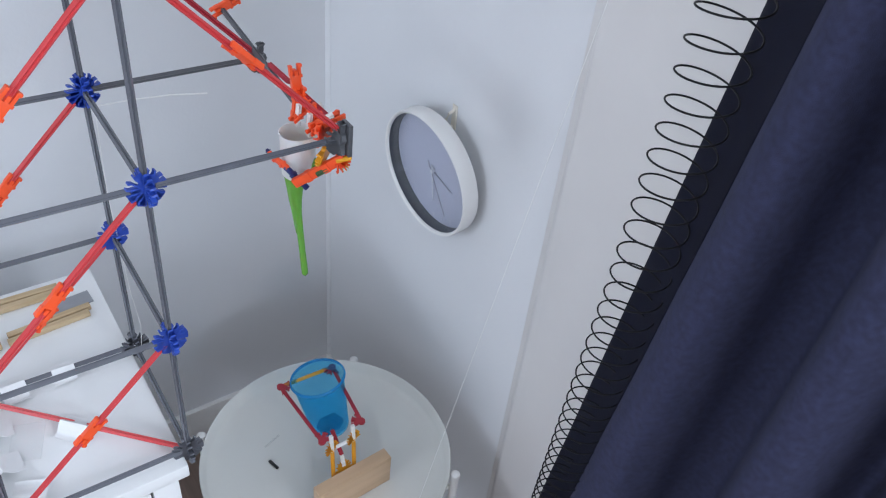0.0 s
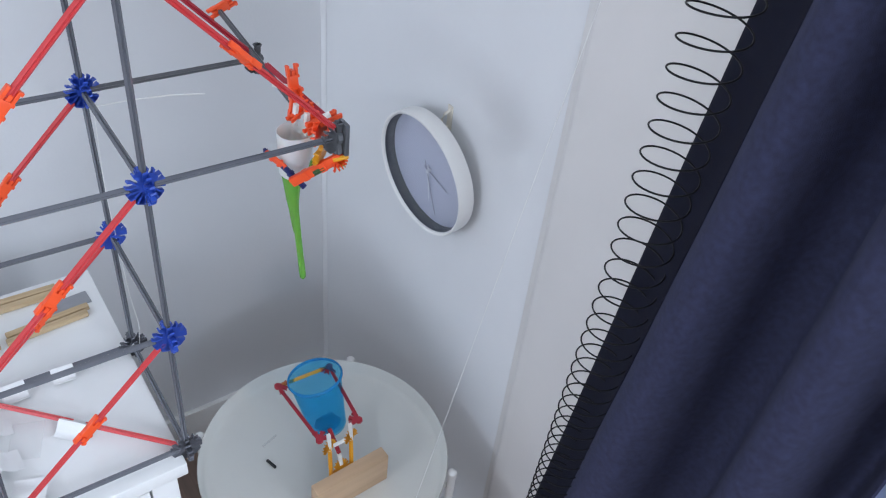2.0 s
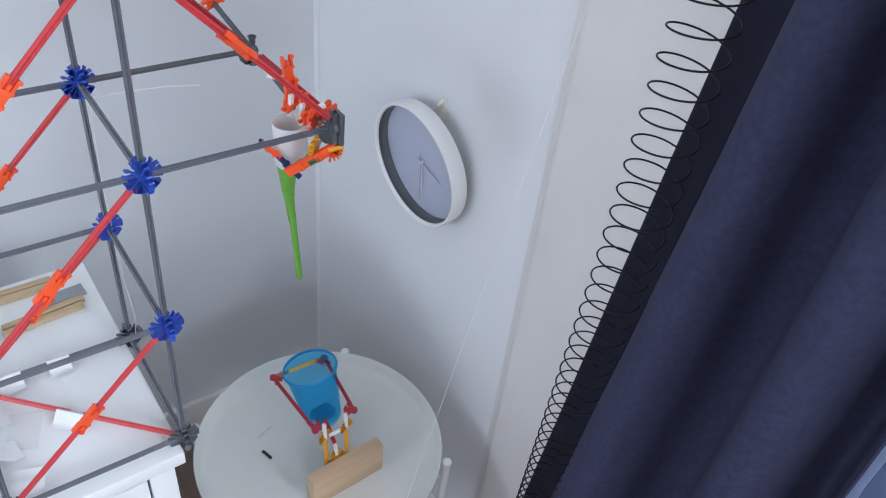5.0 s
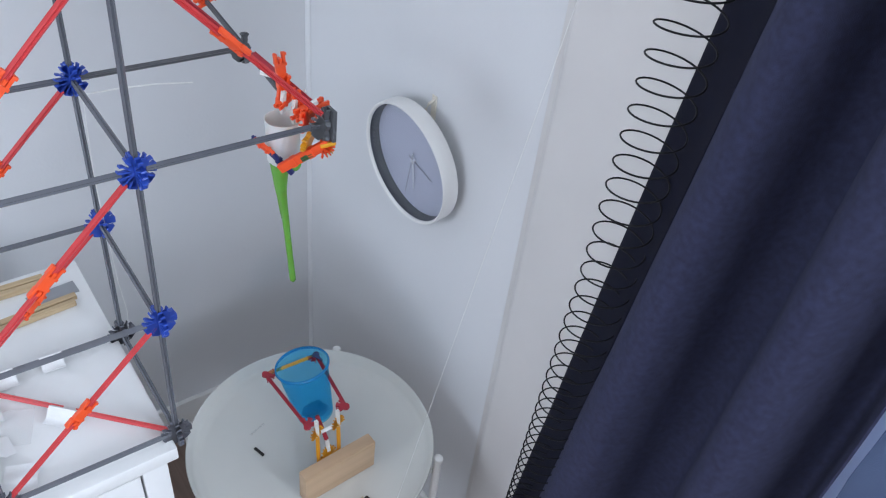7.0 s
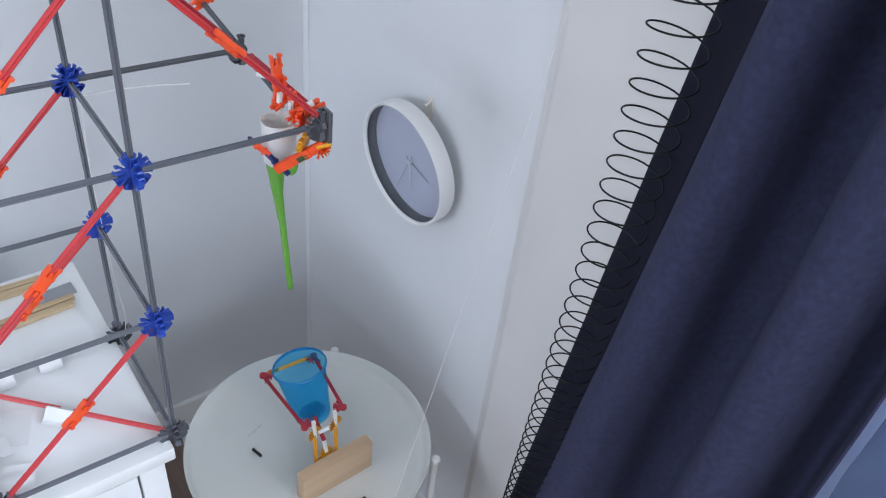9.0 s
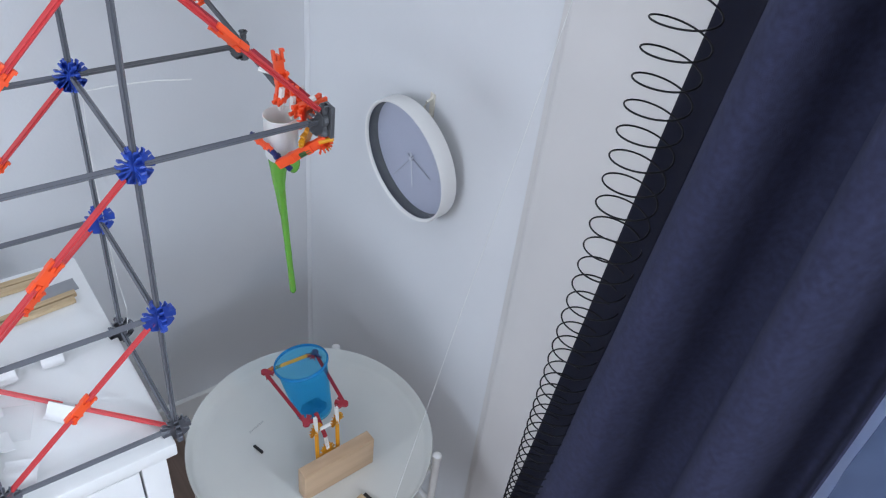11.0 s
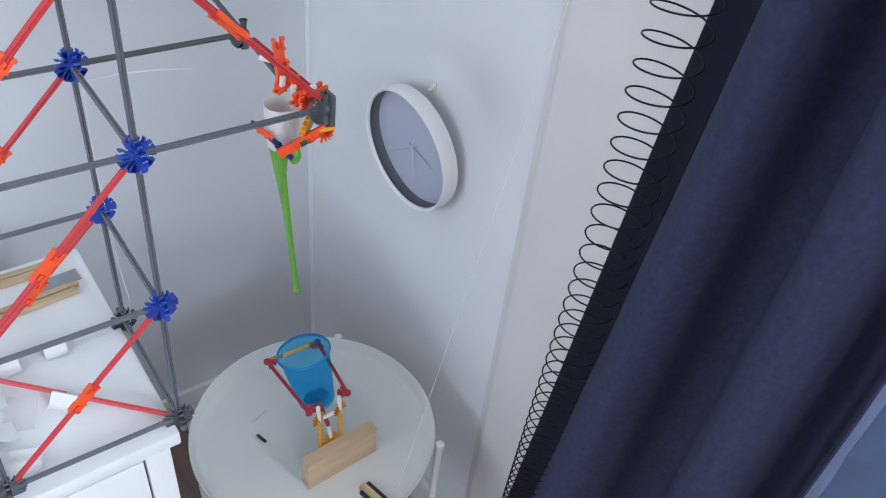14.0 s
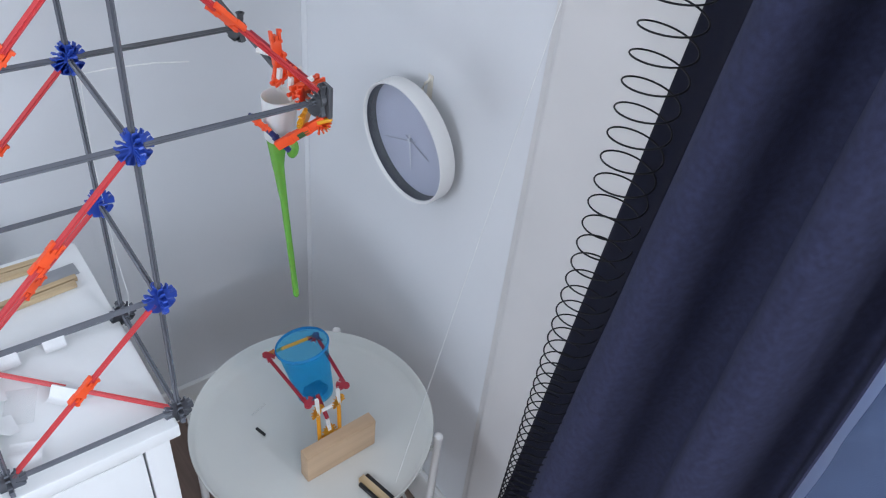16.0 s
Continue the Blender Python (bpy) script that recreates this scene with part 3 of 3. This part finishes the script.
# ---- wall clock ----
def wall_clock():
    c = thing("wall_clock", "round white wall clock with a pale lilac dial", "clock", Matrix.Translation((WALL_X - 0.0095, 0.2010, 0.9645)) @ pose(0, 0, 0, 0, -90 - 5.2, 2.6) @ Matrix.Scale(1.018, 4) @ Matrix.Scale(0.93, 4, (0, 0, 1)))
    # local: z out of the wall, x up, y to the clock's right... (room side)
    ring = [(0.104, 0.012), (0.1062, 0.012), (0.1072, 0.015), (0.1074, 0.030), (0.1072, 0.041), (0.1062, 0.0435), (0.1040, 0.0432), (0.1027, 0.0415)]
    part("rim", turned(ring + [(0.1022, 0.0395), (0.1022, 0.014), (0.104, 0.012)], 96), M_TRIM, c, "glossy white rim", smooth=50)
    part("inner_ring", turned([(0.1020, 0.0380), (0.1015, 0.010), (0.1020, 0.009)], 96), M_INRING, c, "grey inner ring", smooth=50)
    part("dial", turned([(0.1018, 0.0145), (0.1013, 0.0180), (0.06, 0.0181), (0.002, 0.0182)], 96, True, True), M_FACE, c)
    part("back", turned([(0.070, 0.0005), (0.078, 0.004), (0.080, 0.0121), (0.103, 0.0122)], 48, True, True), M_TRIM, c)
    for i in range(12):
        a = math.radians(30 * i)
        part("hour_mark", box((0.088, -0.0005, 0.0183), (0.096, 0.0005, 0.0187), 0, Matrix.Rotation(a, 4, "Z")), M_HAND, c)

    def hand(name, deg, length, width, tail, z, material, label):
        # deg: from the clock's 3 o'clock, anticlockwise
        bm = bmesh.new()
        out = [(-tail, -width / 2), (length * 0.9, -width * 0.35), (length, 0), (length * 0.9, width * 0.35), (-tail, width / 2)]
        lo = [bm.verts.new((x, y, 0)) for x, y in out]
        hi = [bm.verts.new((x, y, 0.0008)) for x, y in out]
        n = len(out)
        for i in range(n):
            bm.faces.new((lo[i], lo[(i + 1) % n], hi[(i + 1) % n], hi[i]))
        bm.faces.new(lo[::-1])
        bm.faces.new(hi)
        return part(name, bm, material, c, label, at=pose(0, 0, z, 0, 0, deg + HAND_ZERO))
    hand("hour_hand", -16, 0.052, 0.0026, 0.012, 0.0205, M_HANDD, "thin grey hour hand")
    hand("minute_hand", -88, 0.060, 0.0036, 0.012, 0.0220, M_HAND, "silver minute hand")
    hand("second_hand", -158, 0.080, 0.0014, 0.02, 0.0240, M_HANDD, "fine grey second hand")
    part("hub", turned([(0.0036, 0.0182), (0.0036, 0.0245), (0.0026, 0.0255)], 20, True, True), M_HAND, c)
    glass = part("glass", turned([(0.1016, 0.0330), (0.06, 0.0331), (0.001, 0.0332)], 64, False, True), M_GLASS, c, "clear cover glass")
    return c


HAND_ZERO = -90
wall_clock()
bm = tube(bmesh.new(), [(0, 0, 0.02), (-0.006, 0, 0.012), (-0.016, 0, 0.008), (-0.022, 0, -0.004), (-0.020, 0, -0.018), (-0.012, 0, -0.028), (-0.004, 0, -0.022)], 0.003, 10)
add_box(bm, (-0.003, -0.008, -0.03), (-0.0005, 0.008, 0.024), 0.001)
solid("wall_hook", bm, M_HOOK, "cream plastic adhesive hook behind the clock", "hook", pose(WALL_X, 0.195, 1.062) @ Matrix.Scale(0.78, 4), 60)


# ---- tray table ----
TC = Vector((0.248, 0.083, 0))
TRAY_Z = 0.4905


def tray_table():
    t = thing("tray_table", "round white metal tray table with slim posts", "side table", pose(TC.x, TC.y, 0))
    R = 0.2135
    prof = [(0.0, TRAY_Z - 0.0015), (0.186, TRAY_Z - 0.0015), (0.199, TRAY_Z + 0.001), (0.2045, TRAY_Z + 0.006), (0.2095, TRAY_Z + 0.0225), (R - 0.001, TRAY_Z + 0.0245), (R, TRAY_Z + 0.023),
            (0.2065, TRAY_Z + 0.002), (0.200, TRAY_Z - 0.004), (0.186, TRAY_Z - 0.006), (0.0, TRAY_Z - 0.006)]
    tr = [p for p in prof if p[0] > 0]
    part("tray", turned([(0.001, TRAY_Z)] + [(r * 1.02, z + 0.0015) for r, z in tr] + [(0.001, TRAY_Z - 0.0045)], 128, True, True), M_TRAY, t, "round white tray with a raised rim", smooth=60)
    part("ring", turned([(0.192, 0.463), (0.202, 0.463), (0.202, 0.479), (0.192, 0.479), (0.192, 0.463)], 96), M_TRAY, t)
    for deg in (49, 139, 229, 319):
        a = radians(deg)
        x, y = 0.2275 * math.cos(a), 0.2275 * math.sin(a)
        leg = part("leg", turned([(0.0078, 0.0), (0.0074, 0.502)], 20, True, True), M_TRIM, t, at=pose(x, y, 0))
        part("cap", turned([(0.0076, 0.5012), (0.0086, 0.5025), (0.0088, 0.507), (0.0080, 0.5105), (0.0050, 0.5125)], 20, True, True), M_TRIM, leg, "round white plastic cap")
        part("bracket", box((-0.029, -0.004, 0.466), (-0.0074, 0.004, 0.476), 0.001, Matrix.Rotation(a, 4, "Z")), M_TRAY, leg)
        part("foot", turned([(0.0100, 0.0), (0.0100, 0.010), (0.0079, 0.0105)], 20, True, True), M_TRIM, leg)
    part("lower_ring", turned([(0.2125, 0.10), (0.2145, 0.10), (0.2145, 0.116), (0.2125, 0.116), (0.2125, 0.10)], 96), M_TRAY, t)
    return t


tray_table()
ON_TRAY = TRAY_Z + 0.0003


# ---- cup stand of toy rods ----
def cup_stand():
    s = thing("cup_stand", "red and amber toy-rod frame holding the blue cup", "construction toy", pose(0.245, 0.101, ON_TRAY))
    o = Vector((0.245, 0.101, ON_TRAY))
    zf = 0.637

    def fine_rod(a, b, gap=0.007):
        w = (b - a).normalized()
        return sweep_section(bmesh.new(), a + w * gap, b - w * gap, [(x * 0.85, y * 0.85) for x, y in ROD])
    LB, LF, RF, RB = (Vector(p) - o for p in ((0.202, 0.164, zf), (0.210, 0.030, zf), (0.284, 0.033, zf), (0.298, 0.160, zf)))
    rq = finish(quarter_connector([0, 45, 90]), "joint", M_DRED, 35)
    for p, rz in ((LB, 270), (LF, 0), (RF, 90), (RB, 180)):
        ob = put_on(rq, "joint", s, Matrix.Translation(p) @ pose(0, 0, 0, 0, 0, rz) @ Matrix.Scale(0.84, 4))
        ob["label"] = "red fan-shaped joint"
    part("rod", fine_rod(LB, LF), M_DRED, s, "red toy rod")
    part("rod", fine_rod(RB, RF), M_DRED, s, "red toy rod")
    part("rod", fine_rod(LB, RB), M_YELLOW, s, "amber toy rod")
    yq = finish(quarter_connector([0, 45, 90, 135, 180]), "joint", M_YELLOW, 35)
    A, B = LF + Vector((0.014, -0.008, -0.020)), RF + Vector((-0.020, -0.010, -0.020))
    for p, top in ((A, LF), (B, RF)):
        part("pin", sweep_section(bmesh.new(), p + Vector((0, 0, -0.006)), p + Vector((-0.001, 0.002, 0.032)), ROD), M_WHITE, s, "short white toy rod")
        put_on(yq, "joint", s, Matrix.Translation(p) @ pose(0, 0, 0, 75, 0, 20) @ Matrix.Scale(0.72, 4))["label"] = "amber fan-shaped joint"
        foot = Vector((p.x + 0.003, p.y - 0.002, 0.004))
        part("leg", sweep_section(bmesh.new(), p + Vector((0, 0, -0.006)), foot, [(x * 0.95, y * 0.95) for x, y in ROD]), M_YELLOW, s, "amber toy rod leg")
        part("foot", box(foot - Vector((0.007, 0.006, 0.004)), foot + Vector((0.007, 0.006, 0.004)), 0.001), M_BLACK, s, "black rubber foot")
    part("rod", fine_rod(A, B), M_WHITE, s, "white toy rod")
    m = (A + B) / 2
    part("prop", sweep_section(bmesh.new(), m + Vector((-0.004, 0.030, 0.004)), m + Vector((0.0, 0.004, -0.034)), ROD), M_DRED, s, "red toy rod prop")
    part("prop", sweep_section(bmesh.new(), m + Vector((0.0, 0.004, -0.034)), m + Vector((0.002, 0.0, -0.062)), ROD), M_WHITE, s, "short white toy rod")
    put_on(finish(quarter_connector([0, 45, 90, 135, 180]), "joint", M_YELLOW, 35), "joint", s, Matrix.Translation(m + Vector((0.002, -0.002, -0.068))) @ pose(0, 0, 0, 60, 0, 10) @ Matrix.Scale(0.75, 4))
    part("cross_rod", fine_rod(Vector((A.x + 0.003, A.y - 0.002, m.z - 0.072)), Vector((B.x + 0.003, B.y - 0.002, m.z - 0.072)), 0.0), M_YELLOW, s, "amber toy rod")
    return s


cup_stand()


def blue_cup():
    prof = [(0.0005, 0.004), (0.026, 0.004), (0.030, 0.0015), (0.0318, 0.0), (0.0330, 0.003), (0.0445, 0.112), (0.0462, 0.113), (0.0472, 0.1155), (0.0462, 0.118), (0.0442, 0.1175), (0.0435, 0.112), (0.0322, 0.006), (0.0005, 0.0055)]
    way = Vector((-0.012, 0.024, 0.112))
    q = way.to_track_quat("Z", "Y").to_matrix().to_4x4()
    c = thing("blue_cup", "translucent blue plastic cup tilted in the stand", "cup", Matrix.Translation((0.268, 0.109, 0.549)) @ q @ Matrix.Scale(0.99, 4))
    part("wall", turned(prof, 64), M_CUPB, c, smooth=50)
    part("lip", turned([(0.0462, 0.1125), (0.0478, 0.1140), (0.0482, 0.1155), (0.0474, 0.1180), (0.0455, 0.1190), (0.0448, 0.1178)], 64), M_LIP, c, "rolled blue lip", smooth=60)
    # added low disc whose dark colour stands in for shade in the cup
    bm = turned([(0.001, 0.0120), (0.010, 0.0115), (0.017, 0.0100), (0.022, 0.0078), (0.023, 0.0062)], 28, True, True)
    for v in bm.verts:
        v.co.x += 0.002 * math.sin(v.co.y * 300)
        v.co.z += 0.0012 * math.sin(v.co.x * 260 + 1)
    part("slime_rest", bm, M_CUPSHADE, c, "dark teal disc standing in for shade at the bottom of the cup", smooth=60)
    return c


blue_cup()


# ---- loose things on the tray ----
def pine_block():
    ax = Vector((0.139, 0.006, 0)).normalized()
    ang = math.degrees(math.atan2(ax.y, ax.x))
    bm = box((-0.0695, -0.0115, 0), (0.0695, 0.0115, 0.067), 0.002)
    for v in bm.verts:
        v.co.y += 0.0010 * math.sin(v.co.x * 40) * v.co.z / 0.07
    return solid("wood_block", bm, M_PINE, "planed pine offcut standing on edge as a weight", "wood block", pose(0.2525, 0.002, ON_TRAY, 0, 0, ang), 40)


pine_block()
bm = box((-0.0115, -0.0024, 0), (0.0115, 0.0024, 0.0045), 0.0014)
for v in bm.verts:
    v.co.y += 22 * v.co.x ** 2 * 0.4
solid("black_pin", bm, M_BLACK, "short black plastic pin lying on the tray", "toy pin", pose(0.164, 0.124, ON_TRAY, 0, 0, 106), 50)

peg = thing("clothes_peg", "wooden peg with black rubber sides on the tray", "peg", pose(0.2705, -0.098, ON_TRAY, 0, 0, -78))
part("wood", box((-0.042, -0.006, 0.0), (0.042, 0.006, 0.012), 0.0015), M_STICK, peg)
part("side", box((-0.040, 0.0062, 0.0), (0.036, 0.0145, 0.008), 0.001), M_BLACK, peg, "black rubber strip")
part("side", box((-0.036, -0.0115, 0.0), (0.042, -0.0062, 0.008), 0.001), M_BLACK, peg, "black rubber strip")


def clear_tape_glare(x, y, sx, sy, rz, z):
    bm = bmesh.new()
    add_box(bm, (-sx / 2, -sy / 2, 0.0002), (sx / 2, sy / 2, 0.0005))
    for v in bm.verts:
        v.co.z += 0.0008 if v.co.x > 0 else 0
    solid("tape_strip", bm, M_TAPE_GLARE, "flat clear strip, sticky tape on the cabinet and a glare streak on the tray", "tape", pose(x, y, z, 0, 0, rz), None, group="strips of clear tape")


# narrow strip in the shape of a glare streak on the tray
clear_tape_glare(0.182, 0.171, 0.034, 0.0040, 18, ON_TRAY)
# clear tape on the cabinet top
clear_tape_glare(-0.17, 0.12, 0.06, 0.04, 70, CAB_TOP + 0.0003)


# ---- sticks on the cabinet ----
def stick(x0, y0, x1, y1, w, h):
    a, b = Vector((x0, y0, 0)), Vector((x1, y1, 0))
    n, mid = (b - a).length, (a + b) / 2
    bm = box((-n / 2, -w / 2, 0), (n / 2, w / 2, h), 0.0012)
    solid("wood_stick", bm, M_STICK, "flat pale wooden stick lying on the cabinet", "stick", pose(mid.x, mid.y, CAB_TOP + 0.0003, 0, 0, math.degrees(math.atan2(b.y - a.y, b.x - a.x))), 40, group="sticks on the cabinet")


stick(-0.150, 0.320, -0.031, 0.329, 0.0105, 0.008)
stick(-0.152, 0.306, -0.036, 0.315, 0.0105, 0.008)
stick(-0.296, 0.398, -0.062, 0.395, 0.0115, 0.008)
stick(-0.306, 0.383, -0.070, 0.381, 0.0115, 0.008)
solid("wood_stick", box((-0.03, -0.012, 0), (0.03, 0.012, 0.02), 0.003), M_STICK, "thick rounded wooden offcut on the cabinet", "stick", pose(-0.192, 0.305, CAB_TOP + 0.0003, 0, 0, 14), 40)
solid("grey_strip", box((-0.036, -0.014, 0), (0.036, 0.014, 0.002), 0.0005), M_GREYSTRIP, "flat grey strip of cloth tape on the cabinet", "tape", pose(-0.060, 0.351, CAB_TOP + 0.0003, 0, 0, 4), 40)


# ---- curtain, lining and spring ----
def smooth_path(pts, per=8):
    out = []
    for i in range(len(pts) - 1):
        p = [Vector(pts[max(0, min(len(pts) - 1, i + k))]) for k in (-1, 0, 1, 2)]
        for s in range(per):
            t = s / per
            out.append(0.5 * (2 * p[1] + (p[2] - p[0]) * t + (2 * p[0] - 5 * p[1] + 4 * p[2] - p[3]) * t * t + (3 * p[1] - p[0] - 3 * p[2] + p[3]) * t ** 3))
    out.append(Vector(pts[-1]))
    return out


def hanging(plan, z0, z1, rows, thick, sway):
    """Cloth that hangs along a plan curve, with some thickness and slow sway."""
    path = smooth_path(plan)
    bm = bmesh.new()
    sheets = []
    for side in (0, 1):
        grid = []
        for r in range(rows + 1):
            z = z0 + (z1 - z0) * r / rows
            line = []
            for i, p in enumerate(path):
                d = (path[min(i + 1, len(path) - 1)] - path[max(i - 1, 0)]).normalized()
                n = Vector((-d.y, d.x))
                k = sway * (noise.noise(Vector((p.y * 9, z * 1.3, 2.0))) + 0.35 * noise.noise(Vector((p.y * 40, z * 6, 5.0))))
                q = p + n * (k + side * thick)
                flare = 0.3 * min(1.0, max(0.0, (p.y + 0.59) / 0.12)) + 0.7 * min(1.0, max(0.0, (p.y + 0.46) / 0.10))
                lean = 0.0925 * flare * (z - 1.25)
                line.append(bm.verts.new((q.x, q.y - lean, z)))
            grid.append(line)
        sheets.append(grid)
    for g in sheets:
        for a, b in zip(g, g[1:]):
            for i in range(len(a) - 1):
                bm.faces.new((a[i], a[i + 1], b[i + 1], b[i]))
    for a, b in ((sheets[0], sheets[1]),):
        for r in range(rows):
            for i in (0, -1):
                bm.faces.new((a[r][i], a[r + 1][i], b[r + 1][i], b[r][i]))
        for r in (0, -1):
            for i in range(len(a[r]) - 1):
                bm.faces.new((a[r][i], a[r][i + 1], b[r][i + 1], b[r][i]))
    return bm


curtain = thing("curtain", "heavy navy blue curtain hanging in deep folds", "curtain", pose(0, 0, 0))
# the curtain's side strip is coloured much darker than its cloth
part("hem", hanging([(0.512, -0.250), (0.500, -0.261), (0.480, -0.287), (0.458, -0.315), (0.4395, -0.3350)], 0.02, 2.36, 40, 0.0025, 0.002), M_EDGE, curtain, "near-black strip along the side of the curtain", smooth=70)
part("cloth", hanging([(0.437, -0.3370), (0.421, -0.352), (0.414, -0.370), (0.422, -0.388), (0.452, -0.402), (0.492, -0.415), (0.509, -0.432), (0.508, -0.450), (0.482, -0.461), (0.440, -0.472), (0.408, -0.485), (0.397, -0.501), (0.404, -0.521),
                       (0.434, -0.535), (0.480, -0.545), (0.505, -0.556), (0.506, -0.567), (0.482, -0.575), (0.458, -0.581), (0.447, -0.587)], 0.02, 2.36, 60, 0.0025, 0.004), M_CURT, curtain, smooth=70)
lining = hanging([(0.466, -0.593), (0.478, -0.630), (0.482, -0.680), (0.478, -0.720), (0.484, -0.780), (0.480, -0.840), (0.482, -0.90)], 0.02, 2.36, 120, 0.0015, 0.004)
for v in lining.verts:
    v.co.x += 0.012 * abs(math.sin(v.co.z * 21 + v.co.y * 24 + math.sin(v.co.z * 7)))
solid("curtain_lining", lining, M_LINING, "pale blue crinkled lining curtain lit from the window", "curtain", smooth=40)
rod = turned([(0.012, -1.15), (0.012, 1.15)], 20, True, True)
solid("curtain_rod", rod, M_DGREY, "dark round curtain rod above the window", "curtain rod", pose(0.465, -1.25, 2.375, 90, 0, 0))


def coil_spring():
    pts, z, a = [], 1.918, 0.0
    steps = 28
    while z > 0.25:
        pitch = 0.0305 if z > 1.13 else max(0.010, 0.0305 - (1.13 - z) * 0.026)
        for _ in range(steps):
            a -= 2 * math.pi / steps
            z -= pitch / steps
            x, y = 0.0325 * math.cos(a), 0.0325 * math.sin(a)
            # each turn hangs a little askew
            pts.append((x, y - (0.038 if z < 1.1 else 0.012) * (z - 1.1), z + 0.04 * (-0.84 * x - 0.55 * y) - 0.07 * (0.55 * x - 0.84 * y)))
    spring = thing("coil_spring", "stretched black plastic coil spring hanging beside the curtain", "spring", pose(0.440, -0.2790, 0))
    for k in range(0, len(pts) - 1, steps):
        part("coil", tube(bmesh.new(), pts[k:k + steps + 1], 0.00105, 6), M_SPRING, spring, smooth=80)
    return spring


coil_spring()


# ---- threads ----
def thread(points, radius, label):
    return solid("thread", tube(bmesh.new(), points, radius, 6), M_THREAD, label, "thread", smooth=80)


thread([(0.309, -0.095, 0.494), (0.378, -0.104, 0.871), (0.447, -0.114, 1.25), (0.516, -0.123, 1.629)], 0.00042, "fine white thread from the wall to the tray")
thread([(0.012, 0.204, 1.199), (0.020, 0.203, 1.2035), (0.058, 0.203, 1.202), (0.103, 0.204, 1.197), (0.148, 0.205, 1.188)], 0.0009, "white thread tied to the tower")
thread([(0.014, 0.200, 1.197), (0.010, 0.198, 1.141), (0.007, 0.1985, 1.087), (0.008, 0.198, 0.917), (0.012, 0.200, 0.85), (0.007, 0.204, 0.802)], 0.0004, "white thread running down the tower")


# ---- floor boards ----
def floor_boards():
    w, full = 0.19, 1.3
    cut = {}
    k, x = 0, WALL_X - w
    while x > ROOM_X - 0.001:
        y, n = WALL_Y, full * (1 - 0.31 * (k % 3))
        while y > ROOM_Y + 0.02:
            n = round(min(n, y - ROOM_Y), 3)
            if n not in cut:
                cut[n] = finish(box((0.0008, 0.0008, -0.0038), (w - 0.0008, n - 0.0008, 0.0), 0.0), "board", M_FLOOR)
            put_on(cut[n], "board", FLOOR, pose(x, y - n, 0))
            y -= n
            n = full
        k += 1
        x -= w


floor_boards()


# ---- what moves ----
def motions():
    # the second hand steps round at six degrees a second
    hand = bpy.data.objects["second_hand"]
    walk(hand, [(t, pose(0, 0, 0.0240, 0, 0, HAND_ZERO - 158 + 6 * (16 - t))) for t in range(0, 17)])
    # the slime creeps down, each strand a share of the way
    reach = [(0, 0.141), (1.5, 0.146), (3.5, 0.157), (7, 0.175), (9, 0.187), (12.5, 0.209), (14.5, 0.224), (16, 0.237)]
    strands = [bpy.data.objects[n] for n in ("strand", "strand.001", "strand.002", "strand.003", "strand.004")]
    for i, ob in enumerate(strands):
        walk(ob, [(t, Matrix.Translation(SLIME_WAY * (d * (i + 1) / 5))) for t, d in reach])
    drop = bpy.data.objects["drop"]
    walk(drop, [(t, pose(0.017, -0.010, z)) for t, z in ((0, 0.020), (4, 0.014), (7, 0.004), (9, -0.001), (12.5, -0.006), (16, -0.010))])


motions()
